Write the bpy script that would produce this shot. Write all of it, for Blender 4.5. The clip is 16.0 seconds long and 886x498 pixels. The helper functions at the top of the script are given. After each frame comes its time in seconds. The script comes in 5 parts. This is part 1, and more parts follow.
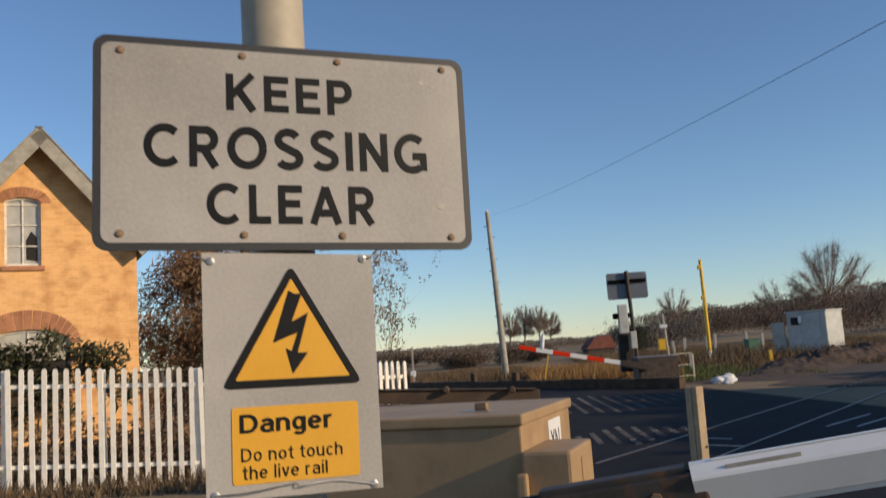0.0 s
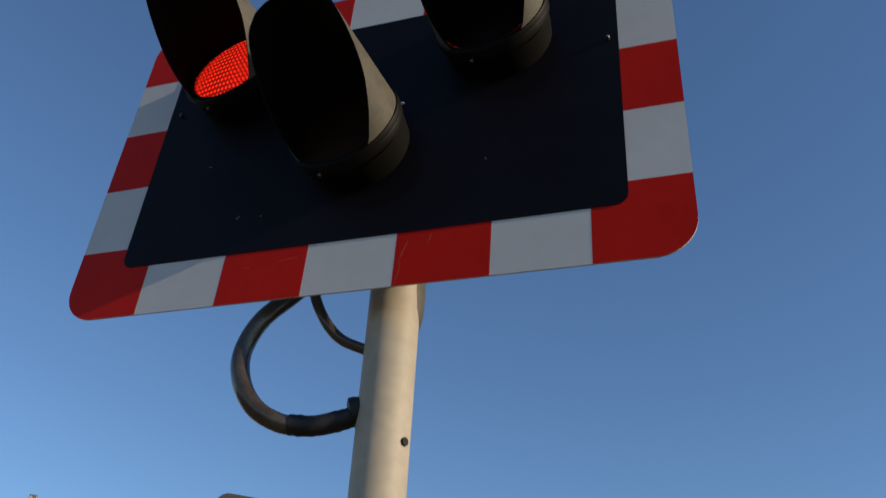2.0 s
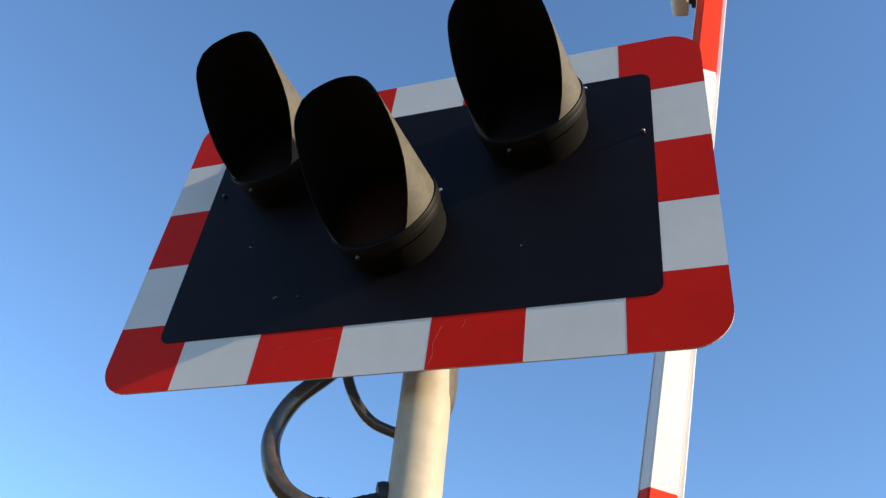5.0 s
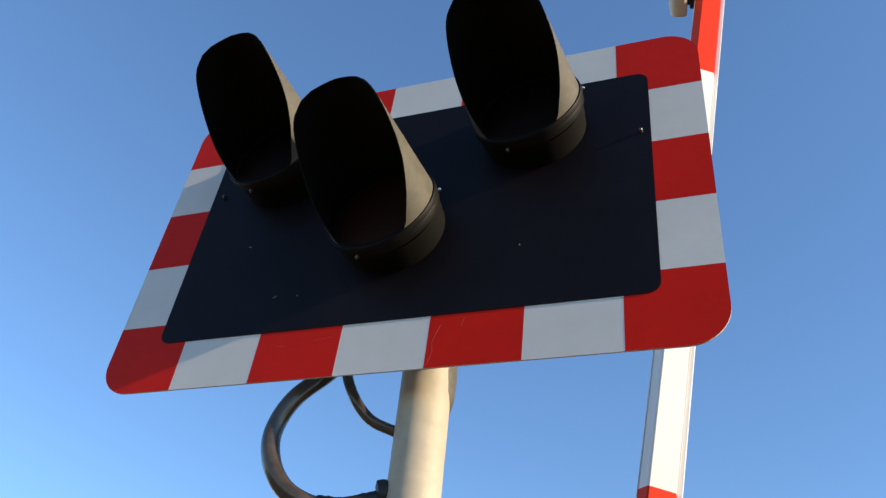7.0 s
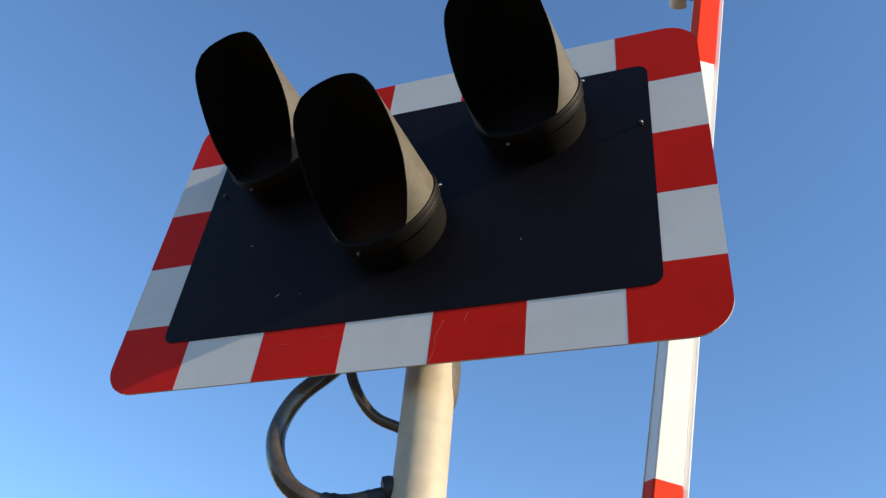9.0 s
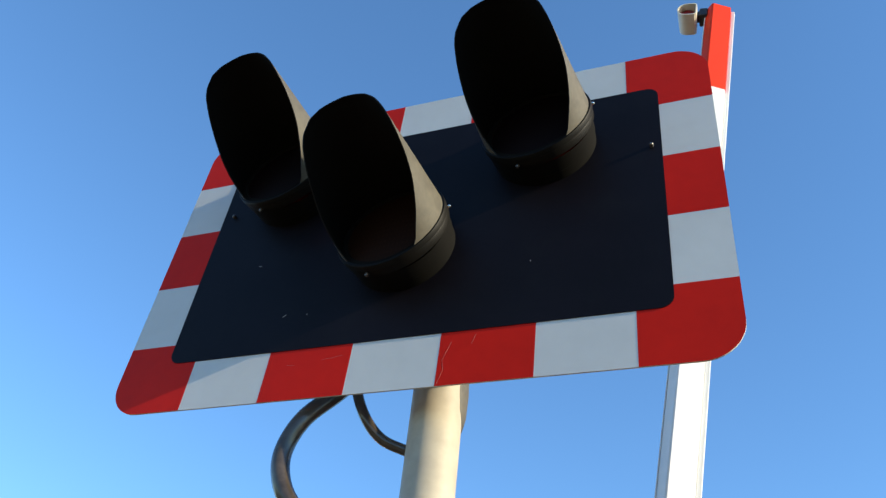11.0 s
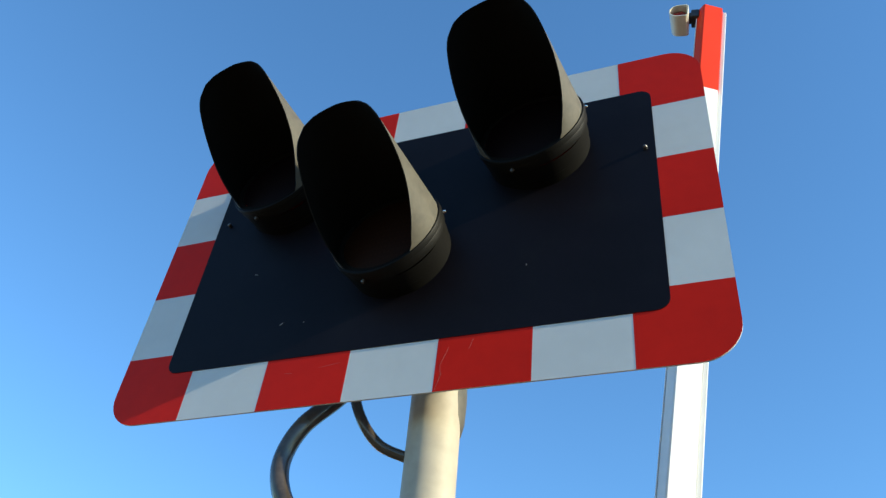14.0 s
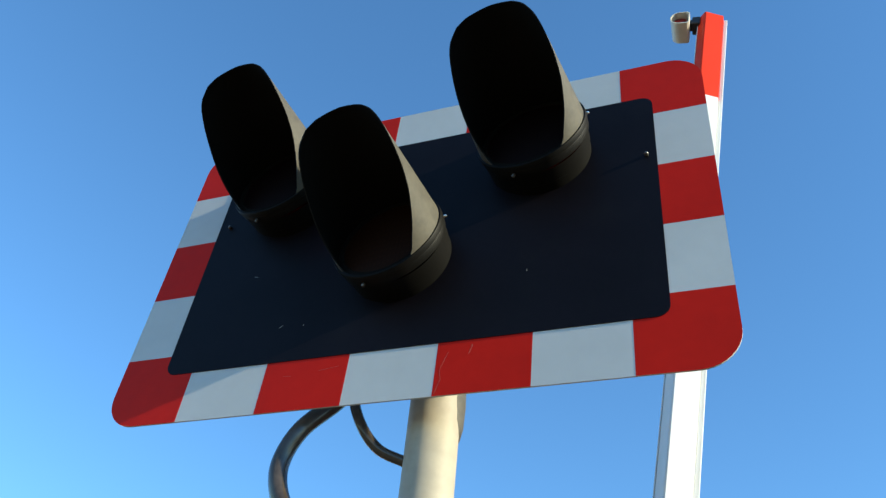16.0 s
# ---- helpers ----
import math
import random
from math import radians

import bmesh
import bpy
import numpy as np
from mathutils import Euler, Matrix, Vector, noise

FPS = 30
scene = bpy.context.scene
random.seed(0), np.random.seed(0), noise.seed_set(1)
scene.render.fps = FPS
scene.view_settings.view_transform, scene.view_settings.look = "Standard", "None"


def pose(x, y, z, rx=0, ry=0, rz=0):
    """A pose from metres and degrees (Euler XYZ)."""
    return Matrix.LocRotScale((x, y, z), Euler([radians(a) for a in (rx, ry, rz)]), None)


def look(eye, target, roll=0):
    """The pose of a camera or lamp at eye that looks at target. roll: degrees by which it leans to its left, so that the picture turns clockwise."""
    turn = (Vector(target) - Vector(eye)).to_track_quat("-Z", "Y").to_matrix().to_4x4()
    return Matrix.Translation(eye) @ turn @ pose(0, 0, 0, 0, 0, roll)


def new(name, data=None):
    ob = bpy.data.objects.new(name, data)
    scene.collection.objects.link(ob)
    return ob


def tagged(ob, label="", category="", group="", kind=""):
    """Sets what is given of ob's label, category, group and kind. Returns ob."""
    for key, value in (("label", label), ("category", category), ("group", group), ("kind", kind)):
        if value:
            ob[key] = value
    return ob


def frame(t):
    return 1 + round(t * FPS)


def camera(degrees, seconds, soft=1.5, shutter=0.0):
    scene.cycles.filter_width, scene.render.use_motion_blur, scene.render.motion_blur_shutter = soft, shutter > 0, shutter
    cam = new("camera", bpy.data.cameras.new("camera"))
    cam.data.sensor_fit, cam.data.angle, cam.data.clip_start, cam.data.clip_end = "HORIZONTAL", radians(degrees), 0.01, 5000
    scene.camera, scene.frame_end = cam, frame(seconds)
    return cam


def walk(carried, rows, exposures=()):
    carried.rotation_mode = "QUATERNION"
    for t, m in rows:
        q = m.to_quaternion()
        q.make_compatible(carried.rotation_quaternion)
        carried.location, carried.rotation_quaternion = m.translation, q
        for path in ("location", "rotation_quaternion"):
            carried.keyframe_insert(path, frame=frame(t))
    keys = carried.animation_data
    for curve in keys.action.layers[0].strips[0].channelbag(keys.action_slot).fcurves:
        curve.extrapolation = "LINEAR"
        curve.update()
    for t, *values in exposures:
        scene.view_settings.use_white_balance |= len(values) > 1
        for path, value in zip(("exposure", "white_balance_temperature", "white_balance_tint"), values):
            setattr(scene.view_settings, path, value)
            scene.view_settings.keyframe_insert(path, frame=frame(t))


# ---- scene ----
cam = camera(54.55, 16.0, soft=1.35, shutter=0.3)
PATH = [
    (0, pose(0.378, -1.561, 1.695, 96.90, 3.90, 3.47)),
    (0.5, pose(0.273, -1.633, 1.726, 103.42, 3.12, 1.58)),
    (1, pose(0.250, -1.665, 1.745, 111.16, 0.40, 0.96)),
    (1.5, pose(0.237, -1.670, 1.763, 119.33, -2.02, 1.32)),
    (2, pose(0.199, -1.697, 1.798, 123.85, -2.76, 1.39)),
    (2.5, pose(0.196, -1.704, 1.798, 127.94, -3.35, 1.60)),
    (3, pose(0.190, -1.705, 1.793, 129.46, -3.99, 1.21)),
    (3.5, pose(0.194, -1.697, 1.789, 129.39, -4.29, 1.25)),
    (4, pose(0.186, -1.705, 1.792, 129.46, -4.82, 1.12)),
    (4.2, pose(0.186, -1.706, 1.791, 129.46, -4.90, 1.86)),
    (6.5, pose(0.186, -1.718, 1.776, 129.60, -5.33, 1.93)),
    (7, pose(0.192, -1.713, 1.774, 129.66, -5.10, 2.11)),
    (7.5, pose(0.197, -1.714, 1.775, 129.58, -4.83, 2.26)),
    (8, pose(0.197, -1.713, 1.773, 129.49, -4.42, 2.90)),
    (8.5, pose(0.197, -1.714, 1.776, 129.32, -4.34, 3.08)),
    (9, pose(0.197, -1.708, 1.772, 129.44, -4.55, 2.90)),
    (11.5, pose(0.198, -1.691, 1.772, 131.39, -5.35, 3.09)),
    (12, pose(0.199, -1.695, 1.774, 131.51, -5.02, 3.29)),
    (12.5, pose(0.200, -1.693, 1.772, 131.78, -4.94, 3.29)),
    (13, pose(0.204, -1.693, 1.772, 131.54, -4.52, 3.51)),
    (13.5, pose(0.202, -1.692, 1.774, 131.48, -4.51, 3.60)),
    (14, pose(0.200, -1.694, 1.774, 131.38, -4.44, 3.55)),
    (14.5, pose(0.201, -1.693, 1.774, 131.64, -4.68, 3.14)),
    (15, pose(0.202, -1.696, 1.778, 131.57, -4.75, 3.25)),
    (15.5, pose(0.200, -1.699, 1.776, 131.56, -4.71, 3.22)),
    (16, pose(0.193, -1.697, 1.774, 131.66, -4.80, 3.01)),
]
walk(cam, PATH, exposures=[(0.0, -0.24, 6560, 12), (0.6, -0.34, 6500, 11), (1.5, -0.35, 6400, 11), (2.0, -0.15, 6300, 10), (2.5, 0.3, 6250, 10), (3.0, 0.65, 6280, 9), (3.5, 0.87, 6340, 8), (4.2, 0.87, 6360, 8), (9.0, 0.76, 6260, 8), (11.5, 0.98, 5800, 0), (12.5, 0.99, 5760, -2), (14.0, 0.9, 5640, -4), (16.0, 0.9, 5620, -5)])

# ---- light ----
SUN_AZ, SUN_EL = radians(68.5), radians(19.5)   # azimuth to the right of straight behind
to_sun = Vector((math.sin(SUN_AZ) * math.cos(SUN_EL), -math.cos(SUN_AZ) * math.cos(SUN_EL), math.sin(SUN_EL)))
world = bpy.data.worlds.new("world")
scene.world = world
world.use_nodes = True
wn = world.node_tree
sky = wn.nodes.new("ShaderNodeTexSky")
sky.sky_type, sky.sun_disc = "NISHITA", False
sky.sun_elevation = SUN_EL
sky.sun_rotation = math.atan2(to_sun.x, to_sun.y)
sky.air_density, sky.dust_density, sky.ozone_density = 1.0, 0.0, 4.3
wn.links.new(sky.outputs[0], wn.nodes["Background"].inputs[0])
wn.nodes["Background"].inputs[1].default_value = 0.15
sun = new("sun", bpy.data.lights.new("sun", "SUN"))
sun.data.energy, sun.data.angle, sun.data.color = 4.7, radians(0.6), (1.0, 0.79, 0.53)
sun.matrix_world = look(to_sun * 50, (0, 0, 0))


# ---- materials ----
def mat(name, base, rough=0.6, metal=0.0, vary=0.25, scale=6.0, fine=60.0, bump=0.1, second=None, spec=0.5, stain=0.0, coat=0.0, rand=0.0):
    """Base colour varied at two scales, with fine relief; stain mixes a second colour in blotches; rand varies by object."""
    m = bpy.data.materials.new(name)
    m.use_nodes = True
    nt = m.node_tree
    n, l = nt.nodes, nt.links
    p = n["Principled BSDF"]
    p.inputs["Roughness"].default_value, p.inputs["Metallic"].default_value = rough, metal
    p.inputs["Specular IOR Level"].default_value = spec
    p.inputs["Coat Weight"].default_value = coat
    tc = n.new("ShaderNodeTexCoord")
    a, b = n.new("ShaderNodeTexNoise"), n.new("ShaderNodeTexNoise")
    a.inputs["Scale"].default_value, b.inputs["Scale"].default_value = scale, fine
    a.inputs["Detail"].default_value, b.inputs["Detail"].default_value = 5, 3
    for q in (a, b):
        l.new(tc.outputs["Object"], q.inputs["Vector"])
    mix = n.new("ShaderNodeMix")
    mix.data_type = "RGBA"
    dark = [c * (1 - vary) for c in base]
    mix.inputs["A"].default_value, mix.inputs["B"].default_value = (*dark, 1), (*[min(1, c * (1 + vary * 0.6)) for c in base], 1)
    add = n.new("ShaderNodeMath")
    add.operation = "MULTIPLY_ADD"
    l.new(b.outputs[0], add.inputs[0])
    add.inputs[1].default_value = 0.35
    l.new(a.outputs[0], add.inputs[2])
    sub = n.new("ShaderNodeMapRange")
    sub.inputs[1].default_value, sub.inputs[2].default_value = 0.42, 0.92
    l.new(add.outputs[0], sub.inputs[0])
    l.new(sub.outputs[0], mix.inputs["Factor"])
    out = mix.outputs["Result"]
    if stain:
        s = n.new("ShaderNodeTexNoise")
        s.inputs["Scale"].default_value, s.inputs["Detail"].default_value = scale * 2.3, 7
        l.new(tc.outputs["Object"], s.inputs["Vector"])
        r = n.new("ShaderNodeMapRange")
        r.inputs[1].default_value, r.inputs[2].default_value, r.inputs[4].default_value = 0.52, 0.72, stain
        l.new(s.outputs[0], r.inputs[0])
        m2 = n.new("ShaderNodeMix")
        m2.data_type = "RGBA"
        l.new(r.outputs[0], m2.inputs["Factor"])
        l.new(out, m2.inputs["A"])
        m2.inputs["B"].default_value = (*(second or dark), 1)
        out = m2.outputs["Result"]
    if rand:
        oi, h = n.new("ShaderNodeObjectInfo"), n.new("ShaderNodeHueSaturation")
        r = n.new("ShaderNodeMapRange")
        r.inputs[3].default_value, r.inputs[4].default_value = 1 - rand, 1 + rand
        l.new(oi.outputs["Random"], r.inputs[0])
        l.new(r.outputs[0], h.inputs["Value"])
        l.new(out, h.inputs["Color"])
        out = h.outputs[0]
    l.new(out, p.inputs["Base Color"])
    if bump:
        bp = n.new("ShaderNodeBump")
        bp.inputs["Strength"].default_value, bp.inputs["Distance"].default_value = bump, 0.004
        l.new(add.outputs[0], bp.inputs["Height"])
        l.new(bp.outputs[0], p.inputs["Normal"])
    return m


M = {
    "white_film": mat("white_film", (0.55, 0.54, 0.515), 0.38, vary=0.08, scale=3, fine=25, bump=0.03, stain=0.25, second=(0.45, 0.44, 0.41)),
    "red_film": mat("red_film", (0.50, 0.010, 0.003), 0.45, vary=0.15, scale=3, fine=30, bump=0.03, spec=0.1),
    "black_panel": mat("black_panel", (0.006, 0.0048, 0.0072), 0.45, vary=0.3, scale=5, fine=80, bump=0.06, stain=0.2, second=(0.011, 0.011, 0.011), spec=0.1),
    "hood_black": mat("hood_black", (0.006, 0.0056, 0.005), 0.9, vary=0.3, bump=0.03, spec=0.06),
    "hood_dusty": mat("hood_dusty", (0.08, 0.071, 0.051), 0.65, vary=0.35, scale=9, fine=90, bump=0.1, stain=0.6, second=(0.035, 0.032, 0.025)),
    "barrel": mat("barrel", (0.004, 0.0037, 0.0032), 0.55, spec=0.14, vary=0.4, scale=10, fine=90, bump=0.1),
    "pole": mat("pole", (0.42, 0.365, 0.275), 0.62, vary=0.28, scale=4, fine=40, bump=0.08, stain=0.4, second=(0.36, 0.31, 0.22)),
    "conduit": mat("conduit", (0.06, 0.046, 0.034), 0.2, vary=0.45, scale=20, bump=0.15, stain=0.5, second=(0.09, 0.07, 0.05)),
    "tape": mat("tape", (0.008, 0.008, 0.008), 0.6, bump=0.5, fine=30),
    # Broad blotches put dappled shade into the white, besides the grime.
    "sign_white": mat("sign_white", (0.375, 0.35, 0.315), 0.5, vary=0.34, scale=2.6, fine=160, bump=0.05, stain=0.3, second=(0.31, 0.28, 0.235)),
    "sign_grey": mat("sign_grey", (0.03, 0.029, 0.028), 0.5, vary=0.2),
    "sign_black": mat("sign_black", (0.008, 0.008, 0.008), 0.55, vary=0.4, scale=8, stain=0.3, second=(0.022, 0.021, 0.02), spec=0.2),
    "sign_yellow": mat("sign_yellow", (0.72, 0.36, 0.02), 0.5, vary=0.1, scale=6, fine=160),
    "rust": mat("rust", (0.24, 0.155, 0.09), 0.8, vary=0.5, scale=40, fine=200, bump=0.4),
    "steel": mat("steel", (0.45, 0.44, 0.42), 0.4, 0.8, vary=0.3, scale=20),
    "bright_steel": mat("bright_steel", (0.7, 0.68, 0.62), 0.25, 1.0, vary=0.2, scale=20),
    "dull_bolt": mat("dull_bolt", (0.12, 0.115, 0.11), 0.45, 0.7, vary=0.3, scale=20),
    "scratch": mat("scratch", (0.38, 0.14, 0.11), 0.6, vary=0.2),
    "arm_white": mat("arm_white", (0.78, 0.77, 0.75), 0.32, vary=0.06, scale=3, bump=0.03, stain=0.15, second=(0.6, 0.57, 0.52)),
    "arm_red": mat("arm_red", (0.68, 0.035, 0.006), 0.5, spec=0.15, vary=0.1, scale=3, bump=0.03),
    "arm_steel": mat("arm_steel", (0.05, 0.042, 0.036), 0.6, 0.3, vary=0.5, scale=9, stain=0.7, second=(0.16, 0.07, 0.03), bump=0.3),
    "lamp_cream": mat("lamp_cream", (0.66, 0.62, 0.52), 0.45, vary=0.15, scale=12),
    "black_rubber": mat("black_rubber", (0.012, 0.012, 0.013), 0.5),
    "red_lens": mat("red_lens", (0.22, 0.004, 0.006), 0.18, vary=0.2, scale=60, coat=0.5),
    "cabinet": mat("cabinet", (0.37, 0.245, 0.13), 0.55, vary=0.18, scale=3, fine=45, bump=0.1, stain=0.5, second=(0.2, 0.13, 0.065)),
    "label_white": mat("label_white", (0.75, 0.75, 0.75), 0.4, vary=0.08),
    "asphalt": mat("asphalt", (0.02, 0.02, 0.024), 0.88, spec=0.12, vary=0.4, scale=0.7, fine=45, bump=0.5, stain=0.4, second=(0.03, 0.03, 0.031)),
    "line_white": mat("line_white", (0.4, 0.4, 0.4), 0.7, vary=0.25, scale=4, stain=0.6, second=(0.2, 0.2, 0.2)),
    "earth": mat("earth", (0.23, 0.16, 0.085), 0.95, vary=0.5, scale=0.12, fine=3.0, bump=0.6, stain=0.75, second=(0.11, 0.11, 0.04)),
    "grass": mat("grass", (0.09, 0.11, 0.03), 0.9, vary=0.5, scale=1.5, fine=20, bump=0.4, rand=0.2),
    "dry_grass": mat("dry_grass", (0.30, 0.17, 0.06), 0.9, vary=0.5, scale=1.2, fine=20),
    "ballast": mat("ballast", (0.075, 0.046, 0.029), 0.95, vary=0.6, scale=3, fine=28, bump=1.0, stain=0.5, second=(0.07, 0.045, 0.03)),
    "rail": mat("rail", (0.12, 0.07, 0.045), 0.6, 0.5, vary=0.4, scale=10),
    "rail_top": mat("rail_top", (0.32, 0.31, 0.31), 0.35, 1.0, vary=0.2, scale=15),
    "timber": mat("timber", (0.05, 0.04, 0.032), 0.85, vary=0.5, scale=3, fine=40, bump=0.5),
    "kerb_timber": mat("kerb_timber", (0.085, 0.052, 0.03), 0.85, vary=0.5, scale=3, fine=40, bump=0.5),
    "fence_white": mat("fence_white", (0.84, 0.79, 0.70), 0.6, vary=0.15, scale=5, fine=40, bump=0.15, stain=0.2, second=(0.55, 0.5, 0.4), rand=0.06),
    "red_brick": mat("red_brick", (0.43, 0.19, 0.095), 0.85, vary=0.35, scale=6, fine=30, bump=0.4, rand=0.18),
    "slate": mat("slate", (0.09, 0.085, 0.085), 0.6, vary=0.3, scale=4, fine=30),
    "barge_wood": mat("barge_wood", (0.36, 0.33, 0.27), 0.75, vary=0.35, scale=3, fine=30, bump=0.3, stain=0.5, second=(0.22, 0.2, 0.16)),
    "frame_wood": mat("frame_wood", (0.75, 0.69, 0.58), 0.7, vary=0.25, scale=8, stain=0.4, second=(0.3, 0.24, 0.18)),
    "dark_in": mat("dark_in", (0.02, 0.018, 0.016), 0.9),
    "glass": mat("glass", (0.46, 0.42, 0.34), 0.12, 0.0, vary=0.3, scale=3, bump=0.0, spec=1.0),
    "leaf_brown": mat("leaf_brown", (0.24, 0.135, 0.065), 0.8, vary=0.5, scale=2, fine=20, bump=0, stain=0.4, second=(0.15, 0.11, 0.04)),
    "leaf_green": mat("leaf_green", (0.05, 0.055, 0.02), 0.7, vary=0.5, scale=3, fine=20, bump=0, stain=0.5, second=(0.1, 0.06, 0.025)),
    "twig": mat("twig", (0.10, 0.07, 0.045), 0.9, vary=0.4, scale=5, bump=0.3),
    # Paler, greyer copy of twig: distance haze is put into the colour.
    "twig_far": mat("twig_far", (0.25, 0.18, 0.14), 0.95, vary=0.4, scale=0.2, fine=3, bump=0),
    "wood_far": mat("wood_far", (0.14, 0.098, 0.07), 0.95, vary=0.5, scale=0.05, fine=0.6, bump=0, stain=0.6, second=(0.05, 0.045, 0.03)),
    # Greyed hedge brown, again with haze in its colour.
    "hedge_hazed": mat("hedge_hazed", (0.17, 0.15, 0.125), 0.95, vary=0.5, scale=0.05, fine=0.6, bump=0),
    "grey_board": mat("grey_board", (0.17, 0.18, 0.2), 0.5, 0.4, vary=0.2, scale=4),
    "yellow_paint": mat("yellow_paint", (0.75, 0.44, 0.02), 0.5, vary=0.2, scale=3, stain=0.3, second=(0.5, 0.3, 0.05)),
    "shed_grey": mat("shed_grey", (0.5, 0.5, 0.47), 0.6, vary=0.2, scale=2, fine=20, stain=0.5, second=(0.33, 0.31, 0.27)),
    "green_paint": mat("green_paint", (0.03, 0.12, 0.08), 0.6, vary=0.3, scale=4),
    "grey_steel": mat("grey_steel", (0.42, 0.38, 0.32), 0.55, 0.1, vary=0.25, scale=8, stain=0.4, second=(0.24, 0.19, 0.14)),
    "roof_red": mat("roof_red", (0.16, 0.05, 0.035), 0.85, vary=0.3, scale=2),
    "render_white": mat("render_white", (0.6, 0.55, 0.47), 0.85, vary=0.2, scale=2),
    "ridge_grey": mat("ridge_grey", (0.085, 0.085, 0.09), 0.7, vary=0.4, scale=5, rand=0.35),
    "scrub": mat("scrub", (0.15, 0.10, 0.055), 0.95, vary=0.5, scale=0.6, fine=9, bump=0, stain=0.5, second=(0.07, 0.06, 0.025)),
    "far_dark": mat("far_dark", (0.022, 0.026, 0.014), 0.9, vary=0.5, scale=0.5, fine=5, bump=0),
    "tan_post": mat("tan_post", (0.42, 0.31, 0.19), 0.7, vary=0.3, scale=8, stain=0.4, second=(0.25, 0.18, 0.1)),
    "bag_white": mat("bag_white", (0.7, 0.7, 0.7), 0.5, vary=0.2, scale=9),
}


def led_material(name, colour, lit):
    """A signal lens of small dots: glowing when lit, dark ribbed plastic when not."""
    m = bpy.data.materials.new(name)
    m.use_nodes = True
    n, l = m.node_tree.nodes, m.node_tree.links
    p = n["Principled BSDF"]
    tc, vor = n.new("ShaderNodeTexCoord"), n.new("ShaderNodeTexVoronoi")
    mp = n.new("ShaderNodeMapping")
    mp.inputs["Scale"].default_value = (1.0, 0.0, 0.62)
    vor.inputs["Scale"].default_value, vor.inputs["Randomness"].default_value = 84, 0.0
    l.new(tc.outputs["Object"], mp.inputs[0])
    l.new(mp.outputs[0], vor.inputs["Vector"])
    r = n.new("ShaderNodeMapRange")
    r.inputs[1].default_value, r.inputs[2].default_value = 0.06, 0.34
    r.inputs[3].default_value, r.inputs[4].default_value = (2.7, 0.26) if lit else (0.9, 0.4)
    l.new(vor.outputs["Distance"], r.inputs[0])
    p.inputs["Roughness"].default_value = 0.3 if lit else 0.6
    p.inputs["Specular IOR Level"].default_value = 0.3 if lit else 0.08
    if lit:
        p.inputs["Base Color"].default_value = (0.2, 0.005, 0.003, 1)
        p.inputs["Emission Color"].default_value = (*colour, 1)
        l.new(r.outputs[0], p.inputs["Emission Strength"])
    else:
        mx = n.new("ShaderNodeMix")
        mx.data_type = "RGBA"
        mx.inputs["A"].default_value, mx.inputs["B"].default_value = (*[c * 0.3 for c in colour], 1), (*colour, 1)
        l.new(r.outputs[0], mx.inputs["Factor"])
        l.new(mx.outputs["Result"], p.inputs["Base Color"])
    return m


M["led_lit"] = led_material("led_lit", (1.0, 0.022, 0.008), True)
M["led_dark"] = led_material("led_dark", (0.006, 0.0018, 0.0018), False)
M["amber_dark"] = led_material("amber_dark", (0.022, 0.007, 0.002), False)


# ---- mesh helpers ----
def finish(name, bm, material, smooth=False):
    me = bpy.data.meshes.new(name)
    bmesh.ops.recalc_face_normals(bm, faces=bm.faces)
    bm.to_mesh(me)
    bm.free()
    for k in (material if isinstance(material, (list, tuple)) else [material]):
        me.materials.append(M[k])
    if smooth:
        for p in me.polygons:
            p.use_smooth = True
        me.set_sharp_from_angle(angle=radians(35))
    return me


def part(name, bm, material, parent, label="", m=None, smooth=False):
    me = bm if isinstance(bm, bpy.types.Mesh) else finish(name, bm, material, smooth)
    ob = new(name, me)
    ob.parent = parent
    if m is not None:
        ob.matrix_basis = m
    return tagged(ob, label)


def thing(name, m, label, category, group="", kind=""):
    ob = new(name)
    ob.empty_display_size = 0.1
    ob.matrix_basis = m
    return tagged(ob, label, category, group, kind)


def box(bm, x0, y0, z0, x1, y1, z1, bevel=0.0, m=None):
    r = bmesh.ops.create_cube(bm, size=1)
    vs = r["verts"]
    for v in vs:
        v.co = Vector((x0 + (v.co.x + 0.5) * (x1 - x0), y0 + (v.co.y + 0.5) * (y1 - y0), z0 + (v.co.z + 0.5) * (z1 - z0)))
    if bevel:
        es = list({e for v in vs for e in v.link_edges})
        out = bmesh.ops.bevel(bm, geom=es, offset=bevel, segments=2, affect="EDGES", profile=0.6)
        vs = out["verts"]
    if m is not None:
        bmesh.ops.transform(bm, matrix=m, verts=list({v for v in vs if v.is_valid}))
    return bm


def boxed(*a, **k):
    return box(bmesh.new(), *a, **k)


